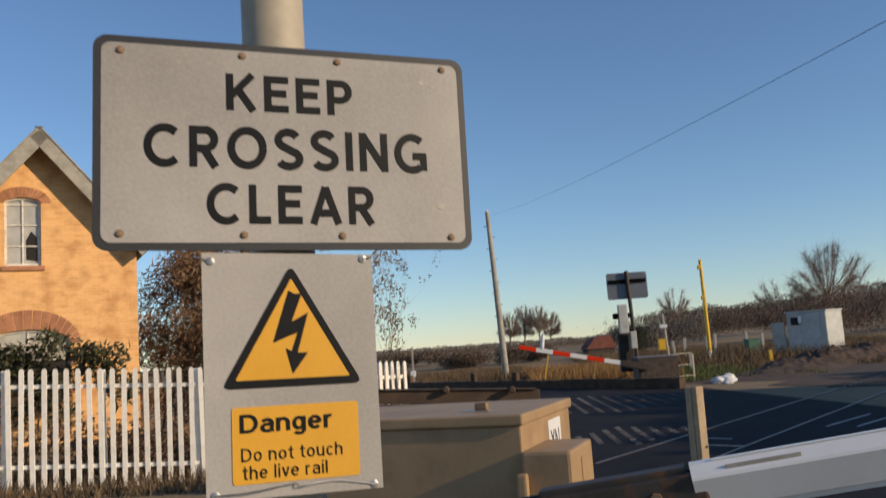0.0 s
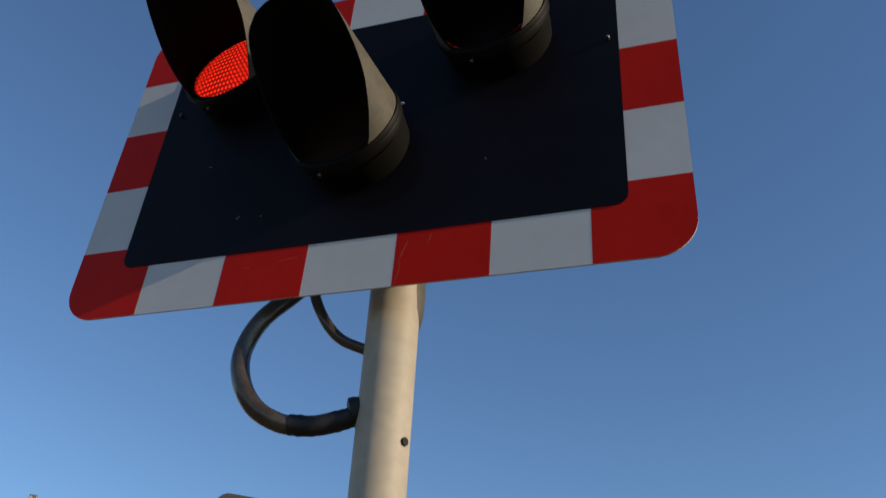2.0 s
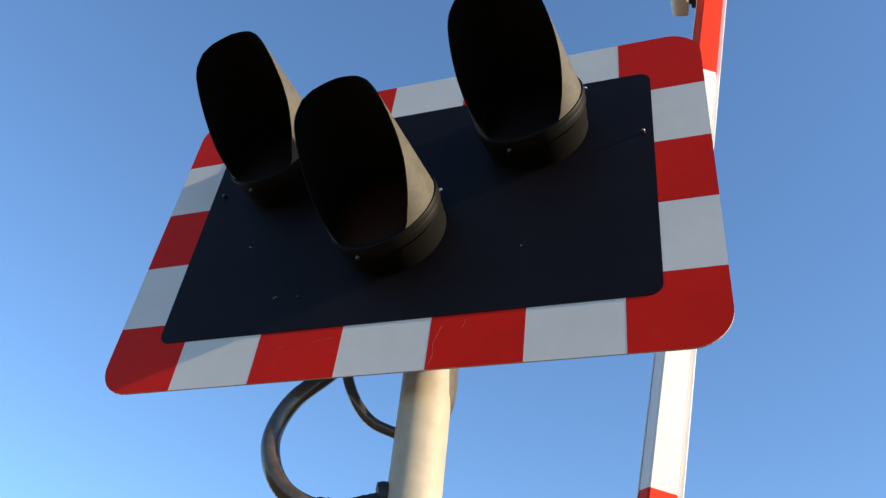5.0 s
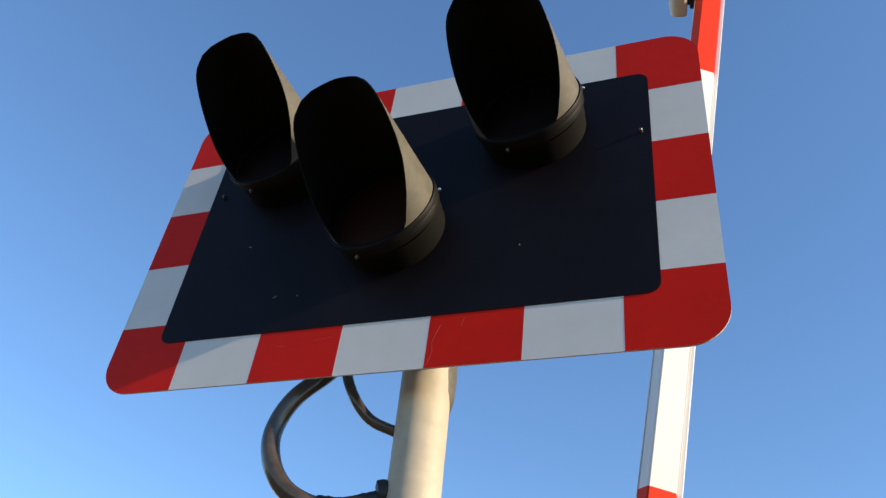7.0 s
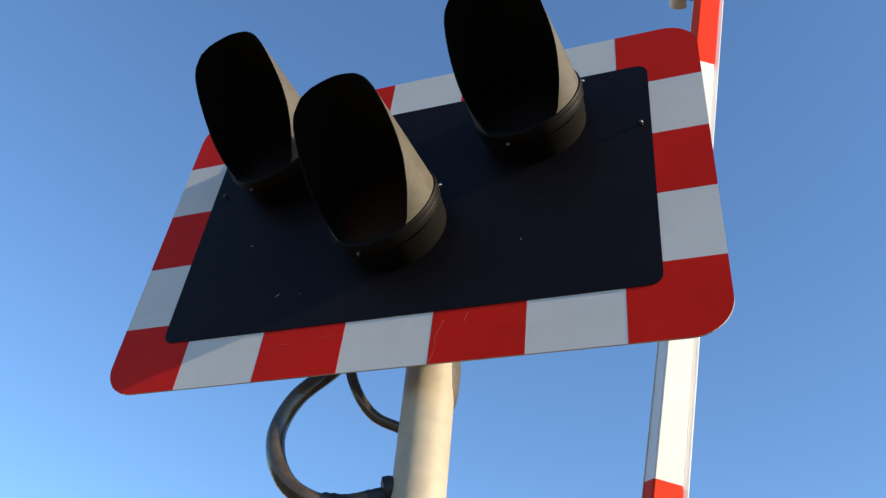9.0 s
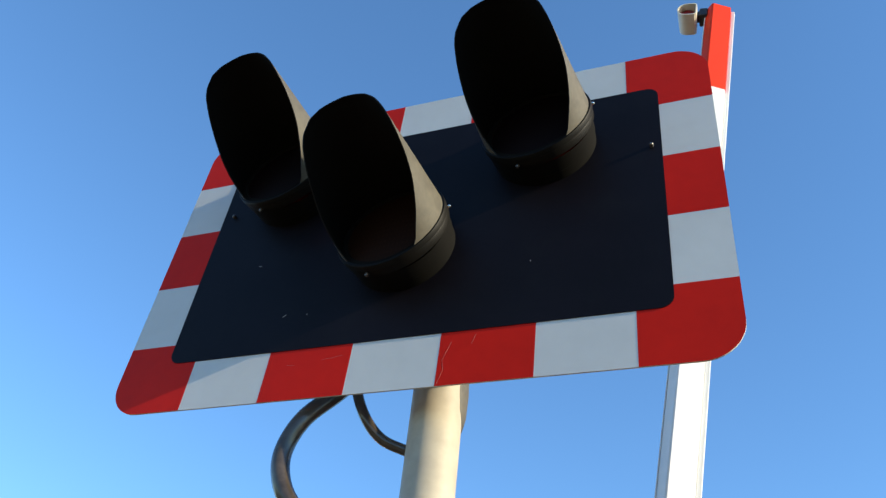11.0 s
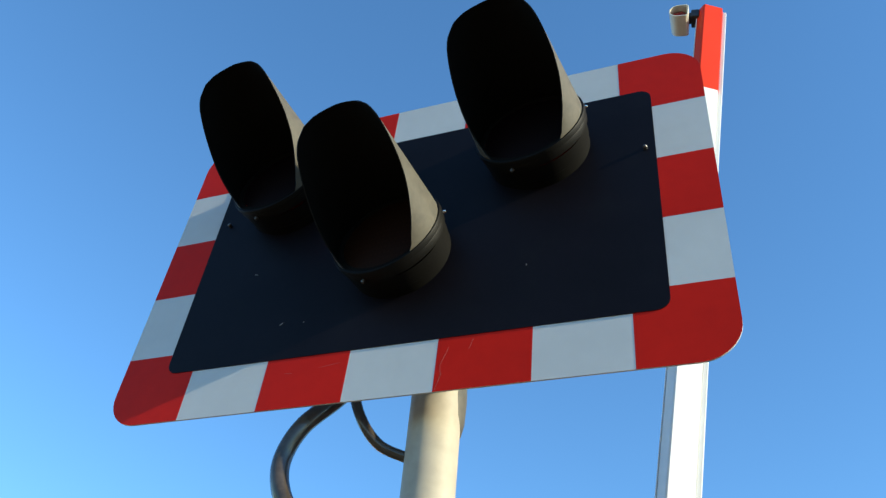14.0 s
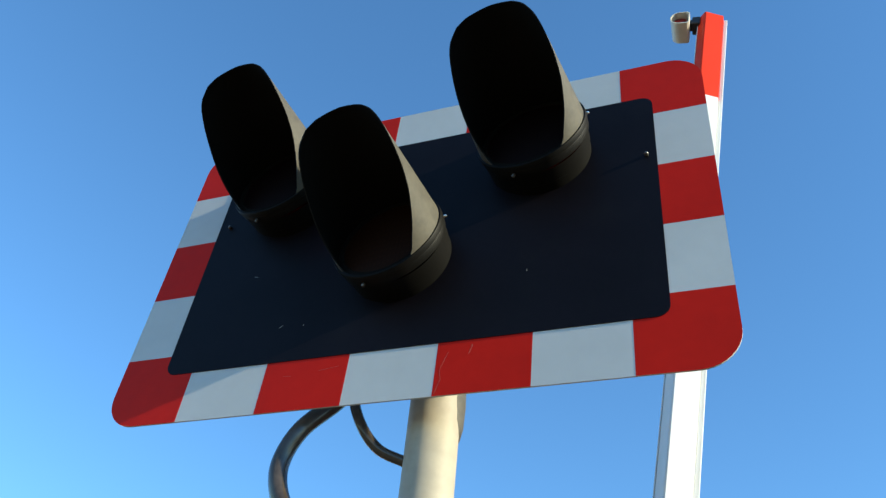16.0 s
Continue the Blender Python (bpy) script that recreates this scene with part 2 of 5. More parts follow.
def ring_tube(bm, pts, radii, seg=12, caps=True):
    """A tube through points, with a radius at each."""
    rings = []
    pts = [Vector(p) for p in pts]
    ref = None
    for i, p in enumerate(pts):
        d = (pts[min(i + 1, len(pts) - 1)] - pts[max(i - 1, 0)]).normalized()
        if ref is None:
            ref = d.orthogonal().normalized()
        u = (ref - d * ref.dot(d)).normalized()
        ref = u
        v = d.cross(u)
        r = radii[i] if isinstance(radii, (list, tuple)) else radii
        rings.append([bm.verts.new(p + (u * math.cos(a) + v * math.sin(a)) * r) for a in [2 * math.pi * k / seg for k in range(seg)]])
    for a, b in zip(rings, rings[1:]):
        for k in range(seg):
            bm.faces.new((a[k], a[(k + 1) % seg], b[(k + 1) % seg], b[k]))
    if caps:
        bm.faces.new(rings[0][::-1])
        bm.faces.new(rings[-1])
    return bm


def outline(u0, v0, u1, v1, r, seg=8, which="1111"):
    """Points of a rectangle with rounded corners, in the order bl, br, tr, tl."""
    out = []
    for k, (cx, cy, a0) in enumerate(((u0 + r, v0 + r, 180), (u1 - r, v0 + r, 270), (u1 - r, v1 - r, 0), (u0 + r, v1 - r, 90))):
        if which[k] == "0":
            out.append(((u0, v0), (u1, v0), (u1, v1), (u0, v1))[k])
            continue
        for i in range(seg + 1):
            a = radians(a0 + 90 * i / seg)
            out.append((cx + r * math.cos(a), cy + r * math.sin(a)))
    return out


def slab(pts, y0, y1):
    """A plate with that outline in x and z, from y0 (front) to y1 (back)."""
    bm = bmesh.new()
    f = [bm.verts.new((x, y0, z)) for x, z in pts]
    b = [bm.verts.new((x, y1, z)) for x, z in pts]
    bm.faces.new(f)
    bm.faces.new(b[::-1])
    for i in range(len(pts)):
        j = (i + 1) % len(pts)
        bm.faces.new((f[i], b[i], b[j], f[j]))
    return bm


def letters(text, x0, x1, z0, z1, y, weight=0.0, depth=0.001):
    """Words in the built-in font, fitted to the box x0..x1, z0..z1 (measured over the word's own extent)."""
    cu = bpy.data.curves.new("letters", "FONT")
    cu.body, cu.size, cu.offset, cu.resolution_u = text, 1.0, weight, 4
    cu.space_character = 1.04
    ob = bpy.data.objects.new("letters", cu)
    me = bpy.data.meshes.new_from_object(ob)
    bpy.data.objects.remove(ob)
    bm = bmesh.new()
    bm.from_mesh(me)
    bpy.data.meshes.remove(me)
    xs, ys = [v.co.x for v in bm.verts], [v.co.y for v in bm.verts]
    ax, ay, bx, by = min(xs), min(ys), max(xs), max(ys)
    for v in bm.verts:
        v.co = Vector((x0 + (v.co.x - ax) / (bx - ax) * (x1 - x0), y, z0 + (v.co.y - ay) / (by - ay) * (z1 - z0)))
    ex = bmesh.ops.extrude_face_region(bm, geom=list(bm.faces))
    bmesh.ops.translate(bm, vec=(0, depth, 0), verts=[g for g in ex["geom"] if isinstance(g, bmesh.types.BMVert)])
    return bm


# ---- ground ----
EYE_X, EYE_Y = 0.38, -1.56


def land(x, y):
    """Height of the land: level round the crossing, rising gently to fields ahead and to a hill on the right."""
    r = math.hypot(x - EYE_X, y - EYE_Y)
    if y <= 0 or r < 78:
        return 0.0
    az = math.degrees(math.atan2(x, y))
    e = -1.1 + 1.9 * min(1, max(0, (az - 6) / 22))
    k = min(1, max(0, (r - 80) / 400))
    return r * math.tan(radians(e)) * k * k * (3 - 2 * k) + 0.0227 * r - 1.78


def build_ground():
    bm = bmesh.new()
    radii = [0, 4, 8, 14, 22, 32, 44, 60, 78, 95, 120, 160, 220, 300, 400, 520, 680, 920, 1400, 2600]
    rings, seg = [], 96
    c = bm.verts.new((0, 0, 0))
    for r in radii[1:]:
        ring = []
        for k in range(seg):
            a = 2 * math.pi * k / seg
            x, y = r * math.sin(a), r * math.cos(a)
            ring.append(bm.verts.new((x, y, land(x, y))))
        rings.append(ring)
    for k in range(seg):
        bm.faces.new((c, rings[0][k], rings[0][(k + 1) % seg]))
    for a, b in zip(rings, rings[1:]):
        for k in range(seg):
            bm.faces.new((a[k], b[k], b[(k + 1) % seg], a[(k + 1) % seg]))
    tagged(new("ground", finish("ground", bm, "earth", True)), "rough earth and winter grass beside the crossing", "ground", kind="structure")


build_ground()

# ---- signal post, with its lights and signs ----
def build_post():
    post = thing("signal_post", pose(0, 0, 0), "pale grey painted steel tube post carrying crossing lights", "post")
    bm = bmesh.new()
    ring_tube(bm, [(0, 0, 0.0), (0, 0, 1.0), (0, 0, 2.0), (0, 0, 3.72)], 0.0585, 40)
    part("shaft", bm, "pole", post, smooth=True)
    part("base_plate", boxed(-0.16, -0.16, 0.0, 0.16, 0.16, 0.025, 0.004), "steel", post)
    bm = bmesh.new()
    ring_tube(bm, [(0, 0, 2.685), (0, 0, 2.70), (0, 0, 2.73), (0, 0, 2.78), (0, 0, 2.84), (0, 0, 2.87)], [0.04, 0.050, 0.056, 0.058, 0.056, 0.045], 32)
    part("clamp", bm, "hood_dusty", post, "brown cast clamp band", m=pose(0.0105, 0.012, 0.03), smooth=True)
    # cable loops from the back of the light board into the post
    bm = bmesh.new()
    pts = [(-0.18, 0.05, 2.93), (-0.23, 0.03, 2.83), (-0.297, 0.0, 2.73), (-0.328, 0.0, 2.645), (-0.316, 0.0, 2.572), (-0.277, 0.0, 2.515), (-0.22, 0.0, 2.484), (-0.17, 0.0, 2.479)]
    sm = smooth_path(pts, 26)
    ring_tube(bm, sm, [0.0205 + 0.0007 * (i % 2) for i in range(len(sm))], 16)
    loop = part("large_conduit", bm, "conduit", post, "glossy black flexible conduit loop", smooth=True)
    bm = bmesh.new()
    ps = smooth_path([(-0.20, 0.0, 2.481), (-0.15, 0.0, 2.480), (-0.10, 0.0, 2.492), (-0.045, 0.0, 2.512)], 7)
    ring_tube(bm, ps, [0.0225 + 0.0035 * noise.noise((i * 0.9, 1, 0)) for i in range(len(ps))], 12)
    part("tape_wrap", bm, "tape", loop, "wrinkled black tape wrapping", smooth=True)
    bm = bmesh.new()
    ring_tube(bm, [(-0.075, 0, 2.51), (-0.07, 0, 2.512), (-0.06, 0, 2.515), (-0.05, 0, 2.517)], [0.02, 0.033, 0.033, 0.03], 16)
    part("gland", bm, "tape", loop, "black cable gland", smooth=True)
    bm = bmesh.new()
    ring_tube(bm, smooth_path([(-0.20, 0.04, 2.91), (-0.19, 0.0, 2.815), (-0.16, -0.005, 2.74), (-0.115, 0.0, 2.688), (-0.05, 0.0, 2.660)], 5), 0.0125, 12)
    part("small_conduit", bm, "conduit", post, "thin black flexible conduit", smooth=True)
    bm = bmesh.new()
    ring_tube(bm, [(0, 0, 0), (0, -0.004, 0)], 0.009, 14)
    part("bolt_hole", bm, "dark_in", post, "dark drilled hole", m=pose(0.0485, -0.0335, 2.44, 0, 0, 55))


def smooth_path(pts, n):
    """A smooth curve (Catmull-Rom) through points, n steps to each stretch."""
    p = [Vector(q) for q in pts]
    p = [p[0] * 2 - p[1]] + p + [p[-1] * 2 - p[-2]]
    out = []
    for i in range(1, len(p) - 2):
        for k in range(n):
            t = k / n
            out.append(0.5 * (2 * p[i] + (p[i + 1] - p[i - 1]) * t + (2 * p[i - 1] - 5 * p[i] + 4 * p[i + 1] - p[i + 2]) * t * t + (3 * p[i] - p[i - 1] - 3 * p[i + 1] + p[i + 2]) * t ** 3))
    out.append(p[-2])
    return out


HOOD_ANGLE = (0, 30, 45, 60, 68, 78, 90, 100, 110, 120, 130, 138, 146, 180)
HOOD_LENGTH = (0.307, 0.304, 0.297, 0.278, 0.262, 0.226, 0.178, 0.140, 0.108, 0.074, 0.042, 0.012, 0.010, 0.010)
HOOD_AXIS = Vector((-0.1272, -1.0, 0.1326)).normalized()   # the heads are aimed a little aside and upwards


def aimed():
    """The pose of a lamp head on its barrel: its front (-y) along the aimed axis, its base 80 mm before the panel."""
    up = (Vector((0, 0, 1)) - HOOD_AXIS * HOOD_AXIS.z).normalized()
    back = -HOOD_AXIS
    side = back.cross(up)
    return Matrix.Translation((0, -0.08, 0)) @ Matrix((side, back, up)).transposed().to_4x4()


def turned(bm, prof, seg):
    """A body of revolution about y from (distance forward, radius) pairs."""
    rings = [[bm.verts.new((r * math.sin(2 * math.pi * k / seg), -y, r * math.cos(2 * math.pi * k / seg))) for k in range(seg)] for y, r in prof]
    for a, b in zip(rings, rings[1:]):
        for k in range(seg):
            bm.faces.new((a[k], a[(k + 1) % seg], b[(k + 1) % seg], b[k]))
    return rings


def lamp_meshes():
    """Barrel, collar, hood, lining and lens rim of a signal lamp; it faces -y. All but the barrel lie in the head's own space."""
    R, seg = 0.1395, 72
    barrel = bmesh.new()
    rings = turned(barrel, [(0.0, 0.133), (0.026, 0.133), (0.029, 0.136), (0.055, 0.1365), (0.072, 0.1365)], seg)
    barrel.faces.new(rings[0])
    collar = bmesh.new()
    turned(collar, [(-0.026, 0.134), (-0.024, 0.1405), (-0.006, 0.1425), (-0.004, 0.1415), (-0.002, 0.1445), (0.010, 0.1445), (0.012, 0.1435), (0.012, 0.137)], seg)
    hoods = []
    for side in (0, 1):
        bm = bmesh.new()
        rings = []
        steps = 8
        for k_ in range(steps + 1):
            ring = []
            for k in range(seg):
                a = 2 * math.pi * k / seg
                deg = abs((math.degrees(a) + 180) % 360 - 180)
                far = float(np.interp(deg, HOOD_ANGLE, HOOD_LENGTH))
                y = far * k_ / steps
                r = R - 0.003 * side - 0.05 * y
                ring.append(bm.verts.new((r * math.sin(a), -y, r * math.cos(a))))
            rings.append(ring)
        for a, b in zip(rings, rings[1:]):
            for k in range(seg):
                bm.faces.new((a[k], a[(k + 1) % seg], b[(k + 1) % seg], b[k]))
        if side == 0:
            # rolled edge of the opening
            last = rings[-1]
            inner = [bm.verts.new(Vector((v.co.x * 0.977, v.co.y, v.co.z * 0.977))) for v in last]
            for k in range(seg):
                bm.faces.new((last[k], last[(k + 1) % seg], inner[(k + 1) % seg], inner[k])).material_index = 1
        hoods.append(bm)
    rim = bmesh.new()
    turned(rim, [(-0.004, 0.135), (0.006, 0.1345), (0.009, 0.124), (0.004, 0.120), (-0.006, 0.119)], seg)
    return (finish("barrel", barrel, "barrel", True), finish("collar", collar, "barrel", True), finish("hood", hoods[0], ["hood_dusty", "barrel"], True), finish("hood_lining", hoods[1], "hood_black", True), finish("lens_rim", rim, "hood_black", True))


def lens_mesh(front, back):
    """A lens disc with a slight dome, its front towards -y."""
    bm = bmesh.new()
    seg = 36
    for y, s, idx in ((-0.003, 1, 0), (0.003, -1, 1)):
        rings = []
        for r, dy in ((0.120, 0), (0.08, -0.005), (0.04, -0.008)):
            rings.append([bm.verts.new((r * math.sin(2 * math.pi * k / seg), y + dy * s, r * math.cos(2 * math.pi * k / seg))) for k in range(seg)])
        c = bm.verts.new((0, y - 0.009 * s, 0))
        for a, b in zip(rings, rings[1:]):
            for k in range(seg):
                bm.faces.new((a[k], a[(k + 1) % seg], b[(k + 1) % seg], b[k])).material_index = idx
        for k in range(seg):
            bm.faces.new((rings[-1][k], rings[-1][(k + 1) % seg], c)).material_index = idx
    return finish("lens", bm, [front, back], True)


BW, BH, BORDER_U, BORDER_V = 0.745, 0.4955, 0.131, 0.1377
U = (-0.5355, -0.3235, -0.108, 0.108, 0.3235, 0.5355)
V = (0.2892, 0.0964, -0.1004, -0.2993)
BOARD = pose(0, 0, 3.2351) @ Matrix.Rotation(radians(-16.2), 4, "Z") @ Matrix.Rotation(radians(-0.73), 4, "X") @ Matrix.Rotation(radians(1.0), 4, "Y") @ pose(-0.0539, -0.131, 0)
LAMPS = {"left": (-0.386, 0.200), "right": (0.323, 0.196), "amber": (-0.022, -0.087)}
MOVING = {}


def corner_patch(su, sv):
    """A red corner of the border: an L with a rounded outer corner."""
    r, n = 0.088, 10
    u_in, v_in = BW - BORDER_U - 0.02, BH - BORDER_V - 0.02
    v_end = V[0] if sv > 0 else -V[3]
    pts = [(0.5355, BH), (BW - r, BH)]
    pts += [(BW - r + r * math.cos(radians(a)), BH - r + r * math.sin(radians(a))) for a in [90 - 90 * i / n for i in range(1, n)]]
    pts += [(BW, BH - r), (BW, v_end), (u_in, v_end), (u_in, v_in), (0.5355, v_in)]
    return slab([(su * x, sv * z) for x, z in pts], -0.0003, 0.0)


def build_lights():
    sig = thing("crossing_signal", BOARD, "level crossing light board with red and white chequered border", "traffic signal")
    part("backboard", slab(outline(-BW, -BH, BW, BH, 0.088, 10), 0.0, 0.004), "white_film", sig, "white reflective border sheet")
    for su in (-1, 1):
        for sv in (-1, 1):
            part("red_corner", corner_patch(su, sv), "red_film", sig)
    for a, b in ((1, 2), (3, 4)):
        for z0, z1 in ((-BH, -BH + BORDER_V + 0.02), (BH - BORDER_V - 0.02, BH)):
            part("red_stripe", slab([(U[a], z0), (U[b], z0), (U[b], z1), (U[a], z1)], -0.0003, 0.0), "red_film", sig)
    for x0, x1 in ((-BW, -BW + BORDER_U + 0.02), (BW - BORDER_U - 0.02, BW)):
        part("red_stripe", slab([(x0, V[2]), (x1, V[2]), (x1, V[1]), (x0, V[1])], -0.0003, 0.0), "red_film", sig)
    panel = part("black_panel", slab(outline(-BW + BORDER_U, -BH + BORDER_V, BW - BORDER_U, BH - BORDER_V, 0.03, 6), -0.002, -0.0003), "black_panel", sig, "matt black panel")
    for x, z in ((0.59, 0.135), (-0.577, 0.138)):
        bm = bmesh.new()
        ring_tube(bm, [(0, 0, 0), (0, -0.008, 0), (0, -0.011, 0)], [0.0052, 0.0052, 0.003], 12)
        part("bolt", bm, "dull_bolt", panel, m=pose(x, -0.002, z), smooth=True)
    # scratches and flecks
    for pts in (((0.135, -0.385), (0.118, -0.43), (0.123, -0.455), (0.112, -0.49)), ((0.19, -0.37), (0.182, -0.395)), ((-0.18, -0.395), (-0.13, -0.388)), ((-0.27, -0.40), (-0.25, -0.402))):
        bm = bmesh.new()
        ring_tube(bm, [(x, -0.0003, z) for x, z in pts], 0.00035, 4)
        part("scratch", bm, "scratch", sig, "fine white scratch")
    rs = random.Random(4)
    for k in range(5):
        x, z, a = rs.uniform(-0.5, 0.55), rs.uniform(-0.32, 0.3), rs.uniform(0, 3.1)
        bm = bmesh.new()
        l = rs.uniform(0.002, 0.012)
        ring_tube(bm, [(x, -0.0021, z), (x + l * math.cos(a), -0.0021, z + l * math.sin(a))], 0.0009, 4)
        part("fleck", bm, "grey_steel", panel)
    for z in (-0.2, 0.22):
        part("back_rail", boxed(-0.68, 0.004, z - 0.02, 0.68, 0.035, z + 0.02, 0.003), "steel", sig)
        part("bracket", boxed(-0.04, 0.035, z - 0.03, 0.145, 0.075, z + 0.03, 0.004), "steel", sig)
    barrel, collar, hood, lining, rim = lamp_meshes()
    red, amber = lens_mesh("led_lit", "led_dark"), lens_mesh("amber_dark", "amber_dark")
    head = aimed()
    for key, (x, z) in LAMPS.items():
        b = part("lamp_barrel", barrel, None, sig, "weathered black lamp barrel", m=pose(x, -0.002, z))
        part("collar", collar, None, b, m=head)
        part("hood", hood, None, b, "dusty black lamp hood", m=head)
        part("hood_lining", lining, None, b, m=head)
        part("lens_rim", rim, None, b, m=head)
        for a in (72, 196):
            k = bmesh.new()
            ring_tube(k, [(0, 0, 0), (0, 0, 0.006), (0, 0, 0.009)], [0.005, 0.005, 0.003], 10)
            part("screw", k, "bright_steel" if a < 90 else "dull_bolt", b, m=head @ pose(0.142 * math.sin(radians(a)), 0.012, 0.142 * math.cos(radians(a)), 0, a, 0), smooth=True)
        if key == "amber":
            part("lens", amber, None, b, "dark amber ribbed lens", m=head)
        else:
            # a flip lens: its glowing face turns forward while the lamp flashes
            MOVING[key] = part("lens", red, None, sig, "red signal lens of small dots", m=pose(x, -0.002, z) @ head)
    return sig


def arc(cx, cz, rx, rz, a0, a1, n=14):
    return [(cx + rx * math.cos(radians(a0 + (a1 - a0) * i / n)), cz + rz * math.sin(radians(a0 + (a1 - a0) * i / n))) for i in range(n + 1)]


STROKE = 0.195   # stem thickness of the heavy road-sign capitals, in cap heights
HALF = STROKE / 2
GLYPHS = {   # width, strokes along the stem centres
    "K": (0.80, [[(HALF, 0), (HALF, 1)], [(0.70, 1), (0.14, 0.40)], [(0.30, 0.60), (0.72, 0)]]),
    "E": (0.66, [[(HALF, 0), (HALF, 1)], [(0, 1 - HALF), (0.66, 1 - HALF)], [(0, 0.52), (0.60, 0.52)], [(0, HALF), (0.66, HALF)]]),
    "P": (0.70, [[(HALF, 0), (HALF, 1)], [(HALF, 1 - HALF), (0.36, 1 - HALF)] + arc(0.36, 0.67, 0.25, 0.2425, 90, -90)[1:] + [(HALF, 0.4275)]]),
    "R": (0.76, [[(HALF, 0), (HALF, 1)], [(HALF, 1 - HALF), (0.38, 1 - HALF)] + arc(0.38, 0.68, 0.25, 0.2325, 90, -90)[1:] + [(HALF, 0.4475)], [(0.36, 0.45), (0.66, 0)]]),
    "C": (0.90, [arc(0.50, 0.5, 0.4125, 0.43, 48, 312, 26)]),
    "G": (0.92, [arc(0.50, 0.5, 0.4125, 0.43, 48, 306, 26), [(0.52, 0.43), (0.92, 0.43)], [(0.832, 0.47), (0.832, 0.06)]]),
    "O": (1.00, [arc(0.50, 0.5, 0.4125, 0.43, 0, 360, 34)]),
    "S": (0.76, [arc(0.37, 0.735, 0.26, 0.195, 25, 235, 16) + arc(0.39, 0.265, 0.28, 0.195, 70, -155, 18)]),
    "I": (0.18, [[(HALF, 0), (HALF, 1)]]),
    "N": (0.80, [[(HALF, 0), (HALF, 1)], [(HALF, 0.94), (0.80 - HALF, 0.06)], [(0.80 - HALF, 0), (0.80 - HALF, 1)]]),
    "L": (0.58, [[(HALF, 0), (HALF, 1)], [(0, HALF), (0.58, HALF)]]),
    "A": (0.90, [[(0.09, 0), (0.45, 0.97)], [(0.45, 0.97), (0.81, 0)], [(0.22, 0.29), (0.68, 0.29)]]),
}


LOWER = {   # width, strokes of the plain upright lettering of the warning
    "D": (0.78, [[(0.08, 0), (0.08, 1)], [(0.08, 0.92), (0.36, 0.92)] + arc(0.36, 0.5, 0.34, 0.42, 90, -90)[1:] + [(0.08, 0.08)]]),
    "a": (0.59, [arc(0.30, 0.47, 0.21, 0.20, 155, 0) + [(0.51, 0)], [(0.51, 0.43), (0.28, 0.41)] + arc(0.27, 0.235, 0.19, 0.175, 90, 270) + [(0.40, 0.07), (0.51, 0.18)]]),
    "n": (0.60, [[(0.08, 0), (0.08, 0.74)], arc(0.30, 0.44, 0.22, 0.23, 180, 0) + [(0.52, 0)]]),
    "g": (0.60, [arc(0.29, 0.38, 0.21, 0.29, 0, 360, 24), [(0.52, 0.74), (0.52, -0.02)] + arc(0.30, -0.02, 0.22, 0.17, 0, -150)[1:]]),
    "e": (0.60, [[(0.08, 0.38), (0.53, 0.38)], arc(0.30, 0.37, 0.225, 0.30, 0, 318, 22)]),
    "r": (0.40, [[(0.08, 0), (0.08, 0.74)], arc(0.30, 0.42, 0.22, 0.25, 180, 75)]),
    "o": (0.62, [arc(0.31, 0.37, 0.23, 0.30, 0, 360, 24)]),
    "t": (0.38, [[(0.18, 0.95), (0.18, 0.2)] + arc(0.32, 0.2, 0.14, 0.14, 180, 290)[1:], [(0, 0.68), (0.36, 0.68)]]),
    "u": (0.60, [[(0.08, 0.74), (0.08, 0.3)] + arc(0.30, 0.3, 0.22, 0.23, 180, 360)[1:] + [(0.52, 0.74)], [(0.52, 0.3), (0.52, 0)]]),
    "c": (0.54, [arc(0.30, 0.37, 0.22, 0.30, 45, 315, 22)]),
    "h": (0.60, [[(0.08, 0), (0.08, 1)], arc(0.30, 0.44, 0.22, 0.23, 180, 0) + [(0.52, 0)]]),
    "l": (0.16, [[(0.08, 0), (0.08, 1)]]),
    "i": (0.16, [[(0.08, 0), (0.08, 0.74)], [(0.08, 0.87), (0.08, 1.0)]]),
    "v": (0.54, [[(0.05, 0.74), (0.27, 0.03)], [(0.27, 0.03), (0.49, 0.74)]]),
    " ": (0.22, []),
}


